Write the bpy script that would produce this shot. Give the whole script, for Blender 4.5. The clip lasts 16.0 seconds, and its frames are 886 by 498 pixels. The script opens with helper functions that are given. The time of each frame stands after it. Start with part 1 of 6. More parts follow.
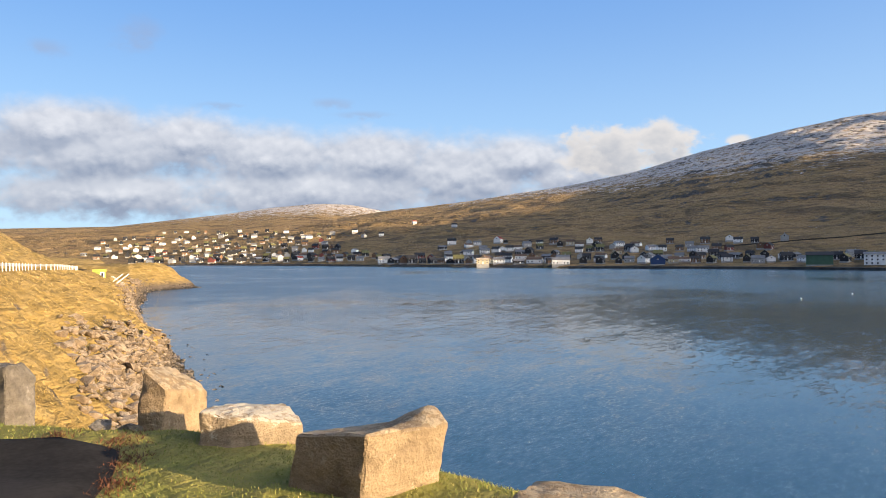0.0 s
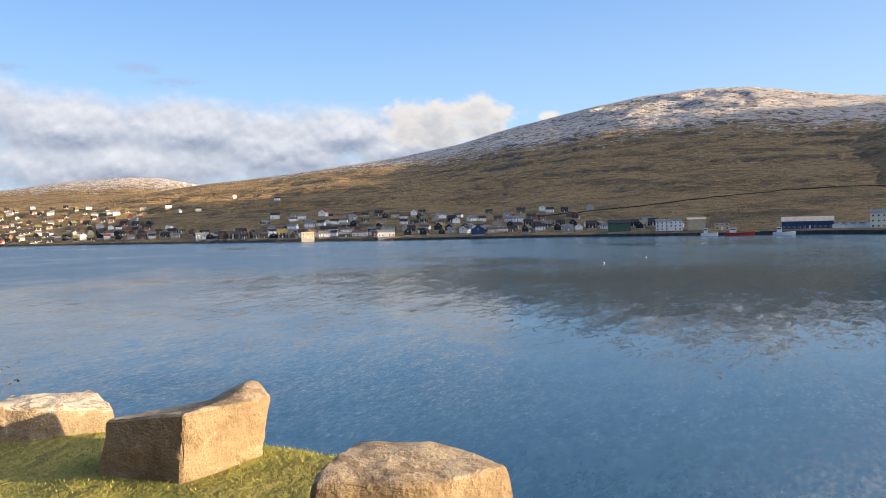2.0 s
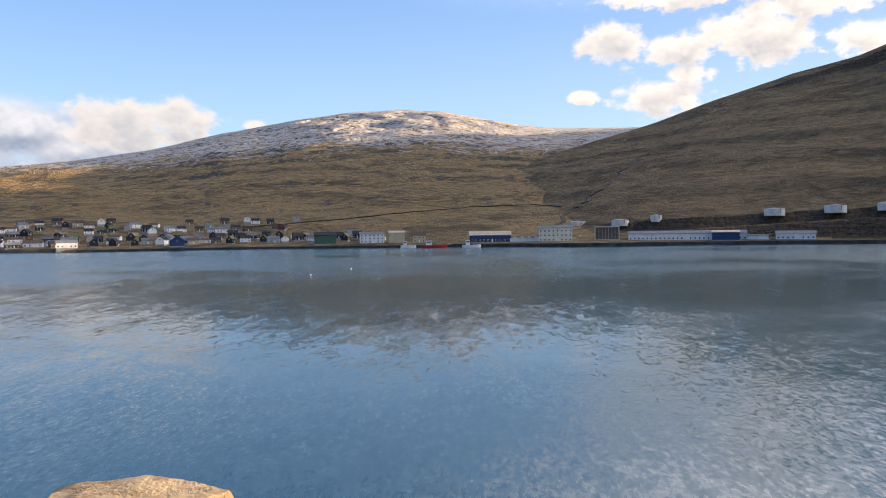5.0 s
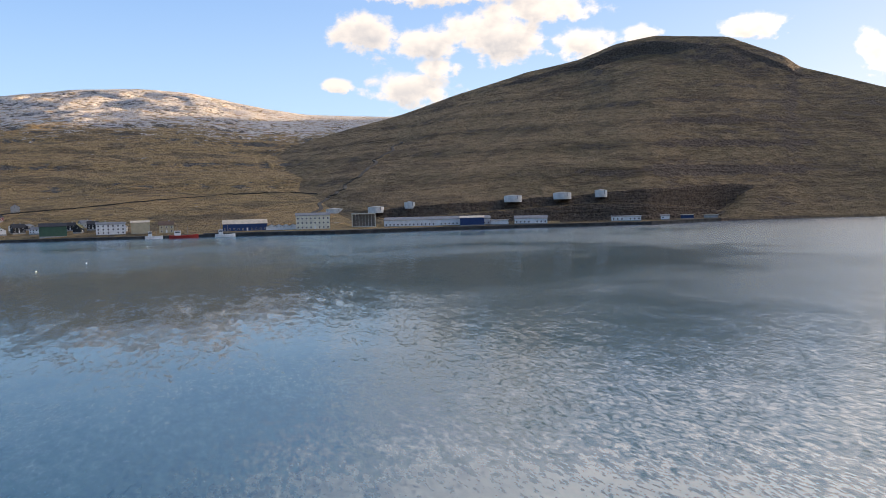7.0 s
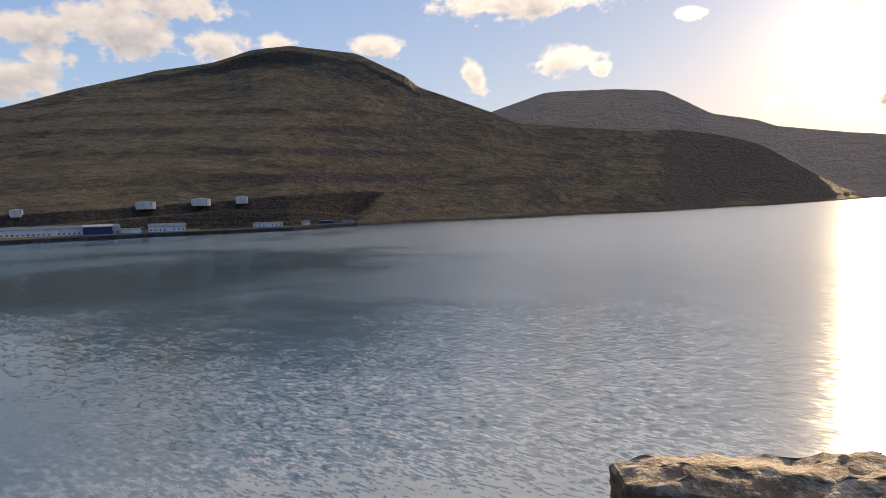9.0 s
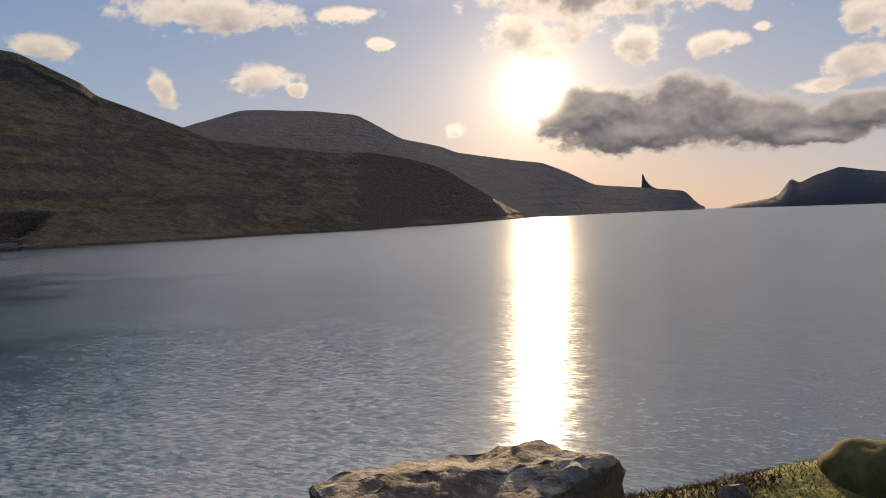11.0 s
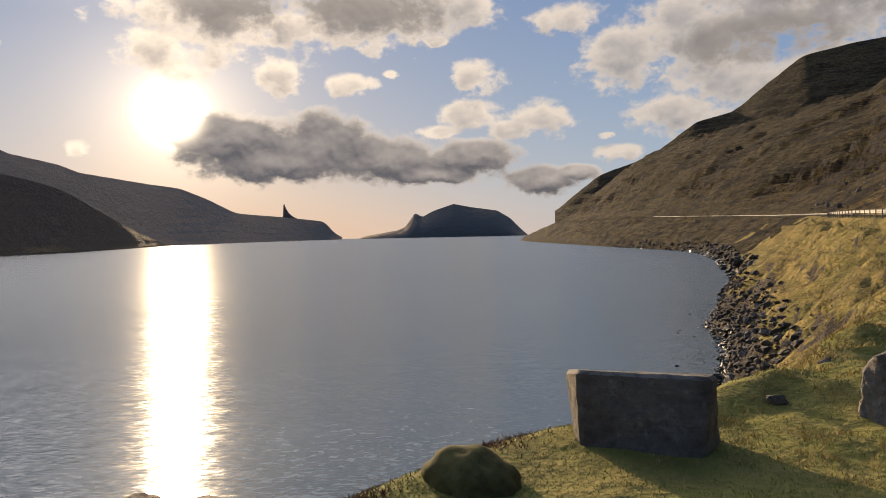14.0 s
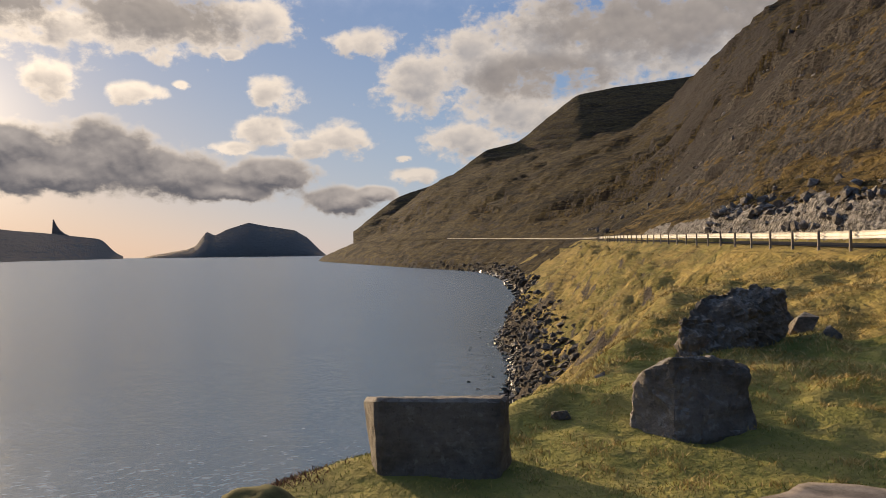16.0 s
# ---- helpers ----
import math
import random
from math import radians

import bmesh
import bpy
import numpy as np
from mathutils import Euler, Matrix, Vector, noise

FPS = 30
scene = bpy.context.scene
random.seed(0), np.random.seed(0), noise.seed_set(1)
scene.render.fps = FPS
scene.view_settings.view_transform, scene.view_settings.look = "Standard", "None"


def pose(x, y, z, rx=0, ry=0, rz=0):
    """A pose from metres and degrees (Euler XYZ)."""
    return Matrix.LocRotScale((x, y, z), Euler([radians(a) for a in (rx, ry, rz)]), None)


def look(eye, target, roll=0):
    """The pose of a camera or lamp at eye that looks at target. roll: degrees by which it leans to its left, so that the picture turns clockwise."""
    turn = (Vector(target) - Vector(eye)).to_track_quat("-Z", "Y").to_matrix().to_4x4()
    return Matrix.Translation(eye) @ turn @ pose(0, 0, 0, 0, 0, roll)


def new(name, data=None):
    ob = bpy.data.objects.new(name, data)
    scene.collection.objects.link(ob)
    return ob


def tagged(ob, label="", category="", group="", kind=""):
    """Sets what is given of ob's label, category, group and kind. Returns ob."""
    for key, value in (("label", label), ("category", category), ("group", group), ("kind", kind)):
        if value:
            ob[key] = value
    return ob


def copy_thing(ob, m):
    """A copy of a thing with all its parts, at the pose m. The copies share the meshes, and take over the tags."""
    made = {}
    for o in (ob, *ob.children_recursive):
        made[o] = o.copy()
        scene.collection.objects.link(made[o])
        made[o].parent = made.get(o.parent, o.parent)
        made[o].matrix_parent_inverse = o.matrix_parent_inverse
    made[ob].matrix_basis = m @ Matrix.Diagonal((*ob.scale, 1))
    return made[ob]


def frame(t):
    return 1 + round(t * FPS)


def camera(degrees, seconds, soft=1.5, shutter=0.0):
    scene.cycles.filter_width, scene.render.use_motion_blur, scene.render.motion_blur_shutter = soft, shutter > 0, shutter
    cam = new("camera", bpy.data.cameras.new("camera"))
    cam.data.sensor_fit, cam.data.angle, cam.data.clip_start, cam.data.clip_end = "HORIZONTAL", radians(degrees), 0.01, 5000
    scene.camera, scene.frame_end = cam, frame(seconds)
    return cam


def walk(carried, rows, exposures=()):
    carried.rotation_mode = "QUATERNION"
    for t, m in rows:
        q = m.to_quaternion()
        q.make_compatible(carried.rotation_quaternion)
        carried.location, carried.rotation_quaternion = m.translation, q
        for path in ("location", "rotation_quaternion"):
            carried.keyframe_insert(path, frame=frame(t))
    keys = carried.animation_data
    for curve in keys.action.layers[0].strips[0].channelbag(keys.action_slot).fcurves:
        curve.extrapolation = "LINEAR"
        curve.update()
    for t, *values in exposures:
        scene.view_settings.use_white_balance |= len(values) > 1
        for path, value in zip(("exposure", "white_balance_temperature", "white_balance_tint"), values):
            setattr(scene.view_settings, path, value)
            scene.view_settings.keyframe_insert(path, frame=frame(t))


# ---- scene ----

cam = camera(63.85, 16.0, soft=0.9)
EYE = 14.0
ROWS = [
    (0, 0, 0, 0, 0, 0.14, 0.6),
    (0.5, -0.006, -0.003, -0.001, -2.98, -0.45, 0.76),
    (1, -0, -0.017, -0.004, -6.11, -0.98, 0.98),
    (1.5, 0.019, -0.041, -0.007, -9.81, -1.59, 1.25),
    (2, 0.034, -0.087, -0.013, -13.99, -2.3, 1.63),
    (2.5, 0.016, -0.128, -0.02, -17.95, -2.83, 1.97),
    (3, -0.045, -0.131, 0.004, -21.78, -3.01, 2.16),
    (5.3, -0.09, -0.178, 0.043, -39.84, -1.85, 0.83),
    (5.5, -0.086, -0.181, 0.042, -41.55, -1.93, 0.88),
    (6, -0.082, -0.179, 0.041, -45.8, -2.24, 0.92),
    (6.5, -0.078, -0.174, 0.039, -50.92, -2.77, 1.11),
    (7, -0.074, -0.165, 0.036, -56.67, -3.24, 1.39),
    (7.5, -0.07, -0.152, 0.034, -63.38, -3.56, 1.61),
    (8, -0.064, -0.131, 0.032, -70.23, -3.66, 1.76),
    (8.5, -0.056, -0.103, 0.032, -77.61, -3.61, 1.83),
    (9, -0.047, -0.081, 0.033, -84.94, -3.51, 1.76),
    (9.5, -0.038, -0.074, 0.035, -91.3, -3.39, 1.71),
    (10, -0.034, -0.081, 0.03, -97.39, -3.22, 1.57),
    (10.2, -0.031, -0.091, 0.032, -99.78, -3.21, 1.69),
    (12.3, -0.031, -0.136, 0.039, -122.63, -1.64, 1.31),
    (12.5, -0.028, -0.147, 0.037, -124.75, -1.62, 1.12),
    (13, -0.046, -0.18, 0.042, -128.72, -1.45, 1.37),
    (13.5, -0.061, -0.215, 0.047, -132.84, -1.35, 1.4),
    (14, -0.07, -0.248, 0.046, -137.02, -1.14, 1.19),
    (14.5, -0.067, -0.272, 0.047, -140.76, -0.79, 0.86),
    (15, -0.038, -0.297, 0.059, -144.29, -0.46, 0.59),
    (15.5, 0.001, -0.337, 0.073, -148.52, -0.15, 0.48),
    (16, 0.021, -0.385, 0.074, -153.17, 0.23, 0.78),
]
EXPOSURES = [(0.0, 1.0, 6550, 10), (3.0, 1.18, 6750, 11), (5.3, 1.22, 7000, 13), (7.0, 1.22, 7100, 13), (8.5, 0.94, 7100, 15), (10.2, 0.27, 7050, 15), (12.3, 0.1, 6950, 14), (16.0, 0.2, 6850, 13)]
walk(cam, [(t, pose(x, y, EYE + z, 90 + pitch, roll, yaw)) for t, x, y, z, yaw, pitch, roll in ROWS], EXPOSURES)

# ---------------------------------------------------------------- sky, clouds, sun
SUN_AZ, SUN_EL = 116.4, 9.5


def bearing(az, r=1.0, z=0.0):
    """A place at a compass bearing (degrees clockwise from +y) and a distance from the origin."""
    return Vector((r * math.sin(radians(az)), r * math.cos(radians(az)), z))


class Nodes:
    """Small helper to write node trees as expressions."""

    def __init__(self, tree):
        self.tree = tree
        tree.nodes.clear()

    def add(self, kind, **props):
        node = self.tree.nodes.new(kind)
        for key, value in props.items():
            setattr(node, key, value)
        return node

    def put(self, socket, value):
        if isinstance(value, bpy.types.NodeSocket):
            self.tree.links.new(value, socket)
        else:
            socket.default_value = value

    def math(self, op, a, b=0.0, c=0.0, clamp=False):
        node = self.add("ShaderNodeMath", operation=op, use_clamp=clamp)
        for socket, value in zip(node.inputs, (a, b, c)):
            self.put(socket, value)
        return node.outputs[0]

    def vec(self, op, a, b=None, c=None):
        node = self.add("ShaderNodeVectorMath", operation=op)
        for socket, value in zip(node.inputs, (a, b, c)):
            if value is not None:
                self.put(socket, value)
        return node.outputs["Value"] if op in ("LENGTH", "DOT_PRODUCT", "DISTANCE") else node.outputs[0]

    def step(self, x, lo, hi, to0=0.0, to1=1.0):
        node = self.add("ShaderNodeMapRange", interpolation_type="SMOOTHSTEP")
        for socket, value in zip(node.inputs, (x, lo, hi, to0, to1)):
            self.put(socket, value)
        return node.outputs[0]

    def noise(self, vector, scale, detail=4.0, rough=0.55, distortion=0.0):
        node = self.add("ShaderNodeTexNoise")
        self.put(node.inputs["Vector"], vector)
        for key, value in (("Scale", scale), ("Detail", detail), ("Roughness", rough), ("Distortion", distortion)):
            self.put(node.inputs[key], value)
        return node.outputs["Fac"]

    def mix(self, fac, a, b, blend="MIX"):
        node = self.add("ShaderNodeMix", data_type="RGBA", blend_type=blend)
        self.put(node.inputs[0], fac)
        for socket, value in ((node.inputs[6], a), (node.inputs[7], b)):
            self.put(socket, (*value, 1.0) if isinstance(value, tuple) and len(value) == 3 else value)
        return node.outputs[2]

    def xyz(self, x, y, z):
        node = self.add("ShaderNodeCombineXYZ")
        for socket, value in zip(node.inputs, (x, y, z)):
            self.put(socket, value)
        return node.outputs[0]

    def split(self, v):
        node = self.add("ShaderNodeSeparateXYZ")
        self.put(node.inputs[0], v)
        return node.outputs


# clouds: bearing, height, half width and half height in degrees
CLOUDS_NORTH = [(-28.1, 9.0, 5.5, 2.0), (-25.9, 7.3, 7.0, 3.4), (-19.8, 8.3, 6.0, 2.3), (-24.9, 4.5, 9.0, 2.0), (-13.5, 7.4, 6.5, 2.5),
                (-5.6, 7.3, 6.5, 2.5), (-10.0, 4.8, 13.0, 2.8), (1.5, 6.0, 7.0, 3.2), (6.2, 7.2, 4.5, 2.0), (10.0, 6.0, 5.0, 2.4), (-36.0, 7.0, 7.0, 3.0)]
WISPS = [(-23.0, 15.9, 2.0, 1.6), (-28.8, 14.3, 2.0, 0.8), (-8.6, 11.7, 2.3, 0.5), (-6.0, 10.8, 2.7, 0.4), (-17.3, 11.2, 2.3, 0.3)]
CLOUDS_EAST = [(12.6, 8.0, 2.8, 1.7), (16.7, 8.2, 3.8, 1.6), (14.5, 6.8, 5.5, 1.4), (22.8, 7.9, 1.1, 0.5), (51.0, 13.5, 2.9, 1.8), (55.9, 12.9, 3.8, 1.5), (61.3, 13.4, 4.0, 2.1), (64.4, 15.0, 4.8, 1.2),
               (67.9, 12.4, 2.4, 1.2), (59.1, 16.6, 10.3, 0.9), (54.2, 9.4, 3.3, 1.5), (48.7, 9.9, 0.9, 0.5), (56.3, 11.1, 2.0, 0.8), (72.3, 12.7, 1.4, 0.9), (80.1, 12.5, 2.5, 1.0), (87.6, 9.9, 1.0, 1.5),
               (95.3, 11.0, 2.8, 1.1), (97.9, 10.2, 1.0, 0.5), (91.6, 15.4, 7.3, 1.5), (104.4, 13.6, 1.3, 0.5), (101.8, 15.7, 3.1, 0.7)]
CLOUDS_SOUTH = [(116.6, 12.7, 2.8, 1.3), (124.3, 12.5, 2.3, 1.4), (129.7, 11.9, 2.3, 0.9), (133.1, 12.7, 0.7, 0.4), (139.6, 12.2, 2.2, 1.6), (139.5, 9.4, 2.6, 1.5), (137.0, 8.2, 2.2, 0.6),
                (145.1, 9.1, 3.0, 1.4), (142.4, 8.3, 2.0, 0.9), (151.2, 6.2, 1.9, 0.7), (150.3, 7.5, 0.8, 0.3), (110.1, 6.6, 1.0, 0.8), (147.5, 16.5, 3.2, 1.1), (138.3, 17.9, 4.1, 1.7),
                (136.9, 15.2, 1.3, 0.5), (120.0, 16.4, 7.2, 3.0), (131.0, 16.8, 8.0, 2.6), (115.5, 14.3, 3.6, 1.8), (125.4, 16.2, 4.0, 1.4)]
CLOUDS_BANK = [(151.3, 13.3, 3.7, 2.6), (156.4, 14.7, 5.0, 3.4), (161.4, 16.0, 5.7, 3.9), (167.5, 16.0, 6.2, 4.0), (173.7, 15.8, 6.1, 4.2), (155.4, 9.0, 3.9, 1.9), (159.5, 10.7, 4.9, 2.6),
               (165.3, 10.2, 5.9, 2.6), (180.0, 16.5, 7.0, 4.2)]
CLOUDS_DARK = [(120.6, 7.5, 4.7, 2.5), (127.8, 7.2, 4.8, 3.0), (125.0, 5.9, 9.0, 1.8), (132.8, 6.0, 4.5, 2.2), (139.2, 6.2, 4.1, 1.6), (145.0, 4.2, 3.5, 1.3), (147.7, 4.7, 2.2, 0.8), (136.3, 4.9, 5.3, 1.1)]
# thick grey hearts of the bright clouds
CLOUDS_CORE = [(120.6, 17.4, 4.2, 1.7), (131.6, 17.8, 5.4, 1.8), (170.0, 17.5, 9.0, 2.6), (161.0, 13.8, 5.0, 1.6)]


# the cover goes on above the view, as its mirror image in the sea shows; the last two patches are unseen, added as fill
# light
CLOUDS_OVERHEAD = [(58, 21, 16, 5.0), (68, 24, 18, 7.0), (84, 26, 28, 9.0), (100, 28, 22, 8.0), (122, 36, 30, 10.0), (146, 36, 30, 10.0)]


def build_sky():
    world = bpy.data.worlds.new("sky")
    scene.world = world
    world.use_nodes = True
    n = Nodes(world.node_tree)
    ray = n.add("ShaderNodeTexCoord").outputs["Generated"]
    x, y, z = n.split(ray)
    az = n.math("MULTIPLY", n.math("ARCTAN2", x, y), 57.29578)
    el = n.math("MULTIPLY", n.math("ARCSINE", z), 57.29578)
    flat = n.xyz(az, el, 0.0)
    sky = n.add("ShaderNodeTexSky", sky_type="NISHITA", sun_disc=False, sun_elevation=radians(SUN_EL), sun_rotation=radians(SUN_AZ),
                altitude=0.0, air_density=1.0, dust_density=0.6, ozone_density=1.5)
    air = n.vec("SCALE", sky.outputs[0])
    air.node.inputs["Scale"].default_value = 0.07
    clear = n.mix(n.step(el, -2.0, 24.0), (0.28, 0.45, 0.64), (0.082, 0.215, 0.50))
    clear = n.mix(n.step(el, 24.0, 80.0), clear, (0.075, 0.14, 0.30))
    base = n.mix(0.75, air, clear)
    toward = bearing(SUN_AZ) * math.cos(radians(SUN_EL)) + Vector((0, 0, math.sin(radians(SUN_EL))))
    cosine = n.vec("DOT_PRODUCT", ray, tuple(toward))
    off = n.math("MULTIPLY", n.math("ARCCOSINE", n.math("MINIMUM", cosine, 1.0)), 57.29578)

    # puffs; the height field is read again a little nearer the light, to shade the undersides
    puff = n.vec("MULTIPLY", flat, (0.34, 0.46, 0.0))
    n1 = n.math("ADD", n.math("MULTIPLY", n.noise(puff, 1.0, 8.0, 0.58, 0.0), 0.68), n.math("MULTIPLY", n.noise(puff, 3.1, 6.0, 0.58, 0.3), 0.32))
    n2 = n.noise(n.vec("ADD", puff, (0.06, 0.20, 0.0)), 1.0, 5.0, 0.5, 0.0)
    warp = n.noise(n.vec("MULTIPLY", flat, (0.15, 0.24, 0.0)), 1.0, 3.0, 0.5)
    moved = n.vec("ADD", flat, n.xyz(n.math("MULTIPLY_ADD", warp, 3.0, -1.5), n.math("MULTIPLY_ADD", n1, 1.4, -0.7), 0.0))
    above = n.vec("ADD", moved, (0.0, 0.9, 0.0))

    def heads(offset, scale):
        """Rounded cauliflower heads, 1 in the middle of each."""
        curl = n.xyz(n.math("MULTIPLY_ADD", n1, 1.6, -0.8), n.math("MULTIPLY_ADD", n2, 1.6, -0.8), 0.0)
        cell = n.add("ShaderNodeTexVoronoi", feature="SMOOTH_F1", voronoi_dimensions="2D")
        n.put(cell.inputs["Vector"], n.vec("MULTIPLY", n.vec("ADD", n.vec("ADD", flat, curl), offset), (0.80, 1.0, 0.0)))
        for key, value in (("Scale", scale), ("Detail", 2.0), ("Roughness", 0.5), ("Smoothness", 0.7)):
            n.put(cell.inputs[key], value)
        return n.math("SUBTRACT", 1.0, cell.outputs["Distance"])

    lumps, lumps_above = heads((0.0, 0.0, 0.0), 0.5), heads((0.14, 0.42, 0.0), 0.5)

    def nearest(clouds, fuzzy):
        out = None
        for a, e, w, h in clouds:
            d = n.vec("LENGTH", n.vec("MULTIPLY_ADD", fuzzy, (1 / w, 1 / h, 0.0), (-a / w, -e / h, 0.0)))
            out = d if out is None else n.math("SMOOTH_MIN", out, d, 0.3)
        return out

    def cover(d, soft, rough=2.3, full=1.08, lumpy=0.0):
        raw = n.math("ADD", n.math("MULTIPLY_ADD", d, -1.0, full), n.math("MULTIPLY_ADD", n1, rough, -0.5 * rough))
        if lumpy:
            raw = n.math("ADD", raw, n.math("MULTIPLY_ADD", lumps, lumpy, -0.55 * lumpy))
        return n.step(raw, 0.0, soft), raw

    puffs = CLOUDS_EAST + CLOUDS_SOUTH + CLOUDS_BANK
    d_light, d_dark, d_north = nearest(puffs, moved), nearest(CLOUDS_DARK, moved), nearest(CLOUDS_NORTH, moved)
    c_light, raw_light = cover(d_light, 0.55, 2.8, 1.20, 0.30)
    c_dark, raw_dark = cover(d_dark, 0.36, 1.4, 1.14, 0.30)
    c_north, raw_north = cover(d_north, 0.75, 1.5, 1.28)
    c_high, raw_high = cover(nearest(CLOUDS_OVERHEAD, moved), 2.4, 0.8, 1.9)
    c_core, raw_core = cover(nearest(CLOUDS_CORE, moved), 0.8, 1.8, 1.45)
    c_wisp, raw_wisp = cover(nearest(WISPS, moved), 1.1)
    grain = n.math("ADD", n.math("MULTIPLY", n.math("SUBTRACT", n1, n2), 0.8), n.math("MULTIPLY", n.math("SUBTRACT", lumps, lumps_above), 0.40))

    def lightness(clouds, d, lift, gain, raw=None, thick=0.0):
        edge = n.math("SUBTRACT", nearest(clouds, above), d)
        up = n.math("ADD", n.math("MULTIPLY_ADD", edge, gain, lift), grain)
        if thick:
            up = n.math("SUBTRACT", up, n.step(raw, 0.25, 1.1, 0.0, thick))
        return n.math("MINIMUM", n.math("MAXIMUM", up, 0.0), 1.0)

    light_up = lightness(puffs, d_light, 0.92, 0.45, raw_light, 0.55)
    dark_up = lightness(CLOUDS_DARK, d_dark, 0.28, 0.7)
    north_up = lightness(CLOUDS_NORTH, d_north, 0.42, 0.9)

    glow = n.math("POWER", 2.718, n.math("MULTIPLY", off, -0.05))
    near_sun = n.math("POWER", 2.718, n.math("MULTIPLY", off, -0.31))
    core = n.math("POWER", 2.718, n.math("MULTIPLY", n.math("POWER", n.math("DIVIDE", off, 1.4), 2.0), -1.0))
    # warm haze low over the sea, and the bright ring round the sun
    low = n.math("POWER", 2.718, n.math("MULTIPLY", n.math("ABSOLUTE", el), -0.17))
    haze = n.mix(n.math("MULTIPLY", n.math("MULTIPLY", low, glow), 1.7, clamp=True), base, (0.74, 0.47, 0.27))
    haze = n.mix(n.math("MULTIPLY", n.math("POWER", 2.718, n.math("MULTIPLY", off, -0.024)), 0.42), haze, (0.42, 0.43, 0.46))
    veil = n.mix(1.0, haze, n.mix(near_sun, (0.0, 0.0, 0.0), (1.3, 1.05, 0.72)), "ADD")

    wide = n.math("POWER", 2.718, n.math("MULTIPLY", off, -0.030))
    shade = n.mix(wide, (0.17, 0.20, 0.25), (0.34, 0.31, 0.30))
    lit = n.mix(wide, (0.37, 0.36, 0.36), (1.20, 1.03, 0.82))
    rim = n.mix(near_sun, lit, (2.6, 2.1, 1.5))
    gloom = n.mix(dark_up, (0.12, 0.12, 0.135), (0.46, 0.42, 0.39))
    dark = n.mix(n.step(raw_dark, 0.06, 0.48), n.mix(dark_up, n.mix(0.4, gloom, lit), rim), gloom)

    out = n.mix(n.math("MULTIPLY", c_wisp, 0.40), veil, (0.19, 0.21, 0.28))
    out = n.mix(n.math("MULTIPLY", c_north, 0.93), out, n.mix(north_up, (0.15, 0.175, 0.235), (0.42, 0.425, 0.45)))
    out = n.mix(n.math("MULTIPLY", c_light, 0.95), out, n.mix(light_up, shade, lit))
    out = n.mix(n.math("MULTIPLY", n.math("MULTIPLY", c_core, c_light), 0.85), out, n.mix(dark_up, (0.16, 0.15, 0.15), (0.34, 0.31, 0.29)))
    out = n.mix(c_dark, out, dark)
    # overhead patches are set far brighter than the clouds in view, to lift sea and land
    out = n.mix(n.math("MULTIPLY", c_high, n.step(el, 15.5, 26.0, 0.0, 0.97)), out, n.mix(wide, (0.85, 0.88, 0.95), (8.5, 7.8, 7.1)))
    out = n.mix(1.0, out, n.mix(core, (0.0, 0.0, 0.0), (9.0, 7.6, 5.6)), "ADD")
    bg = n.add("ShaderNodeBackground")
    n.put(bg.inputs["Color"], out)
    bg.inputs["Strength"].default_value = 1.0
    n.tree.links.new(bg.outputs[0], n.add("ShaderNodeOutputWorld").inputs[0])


build_sky()
sun = new("sun", bpy.data.lights.new("sun", "SUN"))
sun.data.energy, sun.data.angle, sun.data.color = 6.8, radians(0.6), (1.0, 0.76, 0.47)
sun.matrix_world = look((0, 0, 0), -(bearing(SUN_AZ) * math.cos(radians(SUN_EL)) + Vector((0, 0, math.sin(radians(SUN_EL))))))


# ---------------------------------------------------------------- materials
def material(name, rough=0.8, spec=0.3, metal=0.0):
    mat = bpy.data.materials.new(name)
    mat.use_nodes = True
    n = Nodes(mat.node_tree)
    shader = n.add("ShaderNodeBsdfPrincipled")
    shader.inputs["Roughness"].default_value, shader.inputs["Metallic"].default_value = rough, metal
    shader.inputs["Specular IOR Level"].default_value = spec
    n.tree.links.new(shader.outputs[0], n.add("ShaderNodeOutputMaterial").inputs[0])
    return mat, n, shader


def bump(n, shader, height, strength, distance):
    node = n.add("ShaderNodeBump")
    node.inputs["Strength"].default_value, node.inputs["Distance"].default_value = strength, distance
    n.put(node.inputs["Height"], height)
    n.tree.links.new(node.outputs[0], shader.inputs["Normal"])


def plain(name, color, rough=0.7, metal=0.0, scale=3.0, vary=0.25, spec=0.3):
    """A painted, cast or metal surface with faint stains and grain."""
    mat, n, shader = material(name, rough, spec, metal)
    place = n.add("ShaderNodeTexCoord").outputs["Object"]
    stain = n.math("ADD", n.math("MULTIPLY", n.noise(place, scale, 5.0), 0.7), n.math("MULTIPLY", n.noise(place, scale * 14, 3.0), 0.3))
    lo, hi = tuple(c * (1 - vary) for c in color), tuple(min(1, c * (1 + vary)) for c in color)
    n.put(shader.inputs["Base Color"], n.mix(n.step(stain, 0.3, 0.7), lo, hi))
    return mat


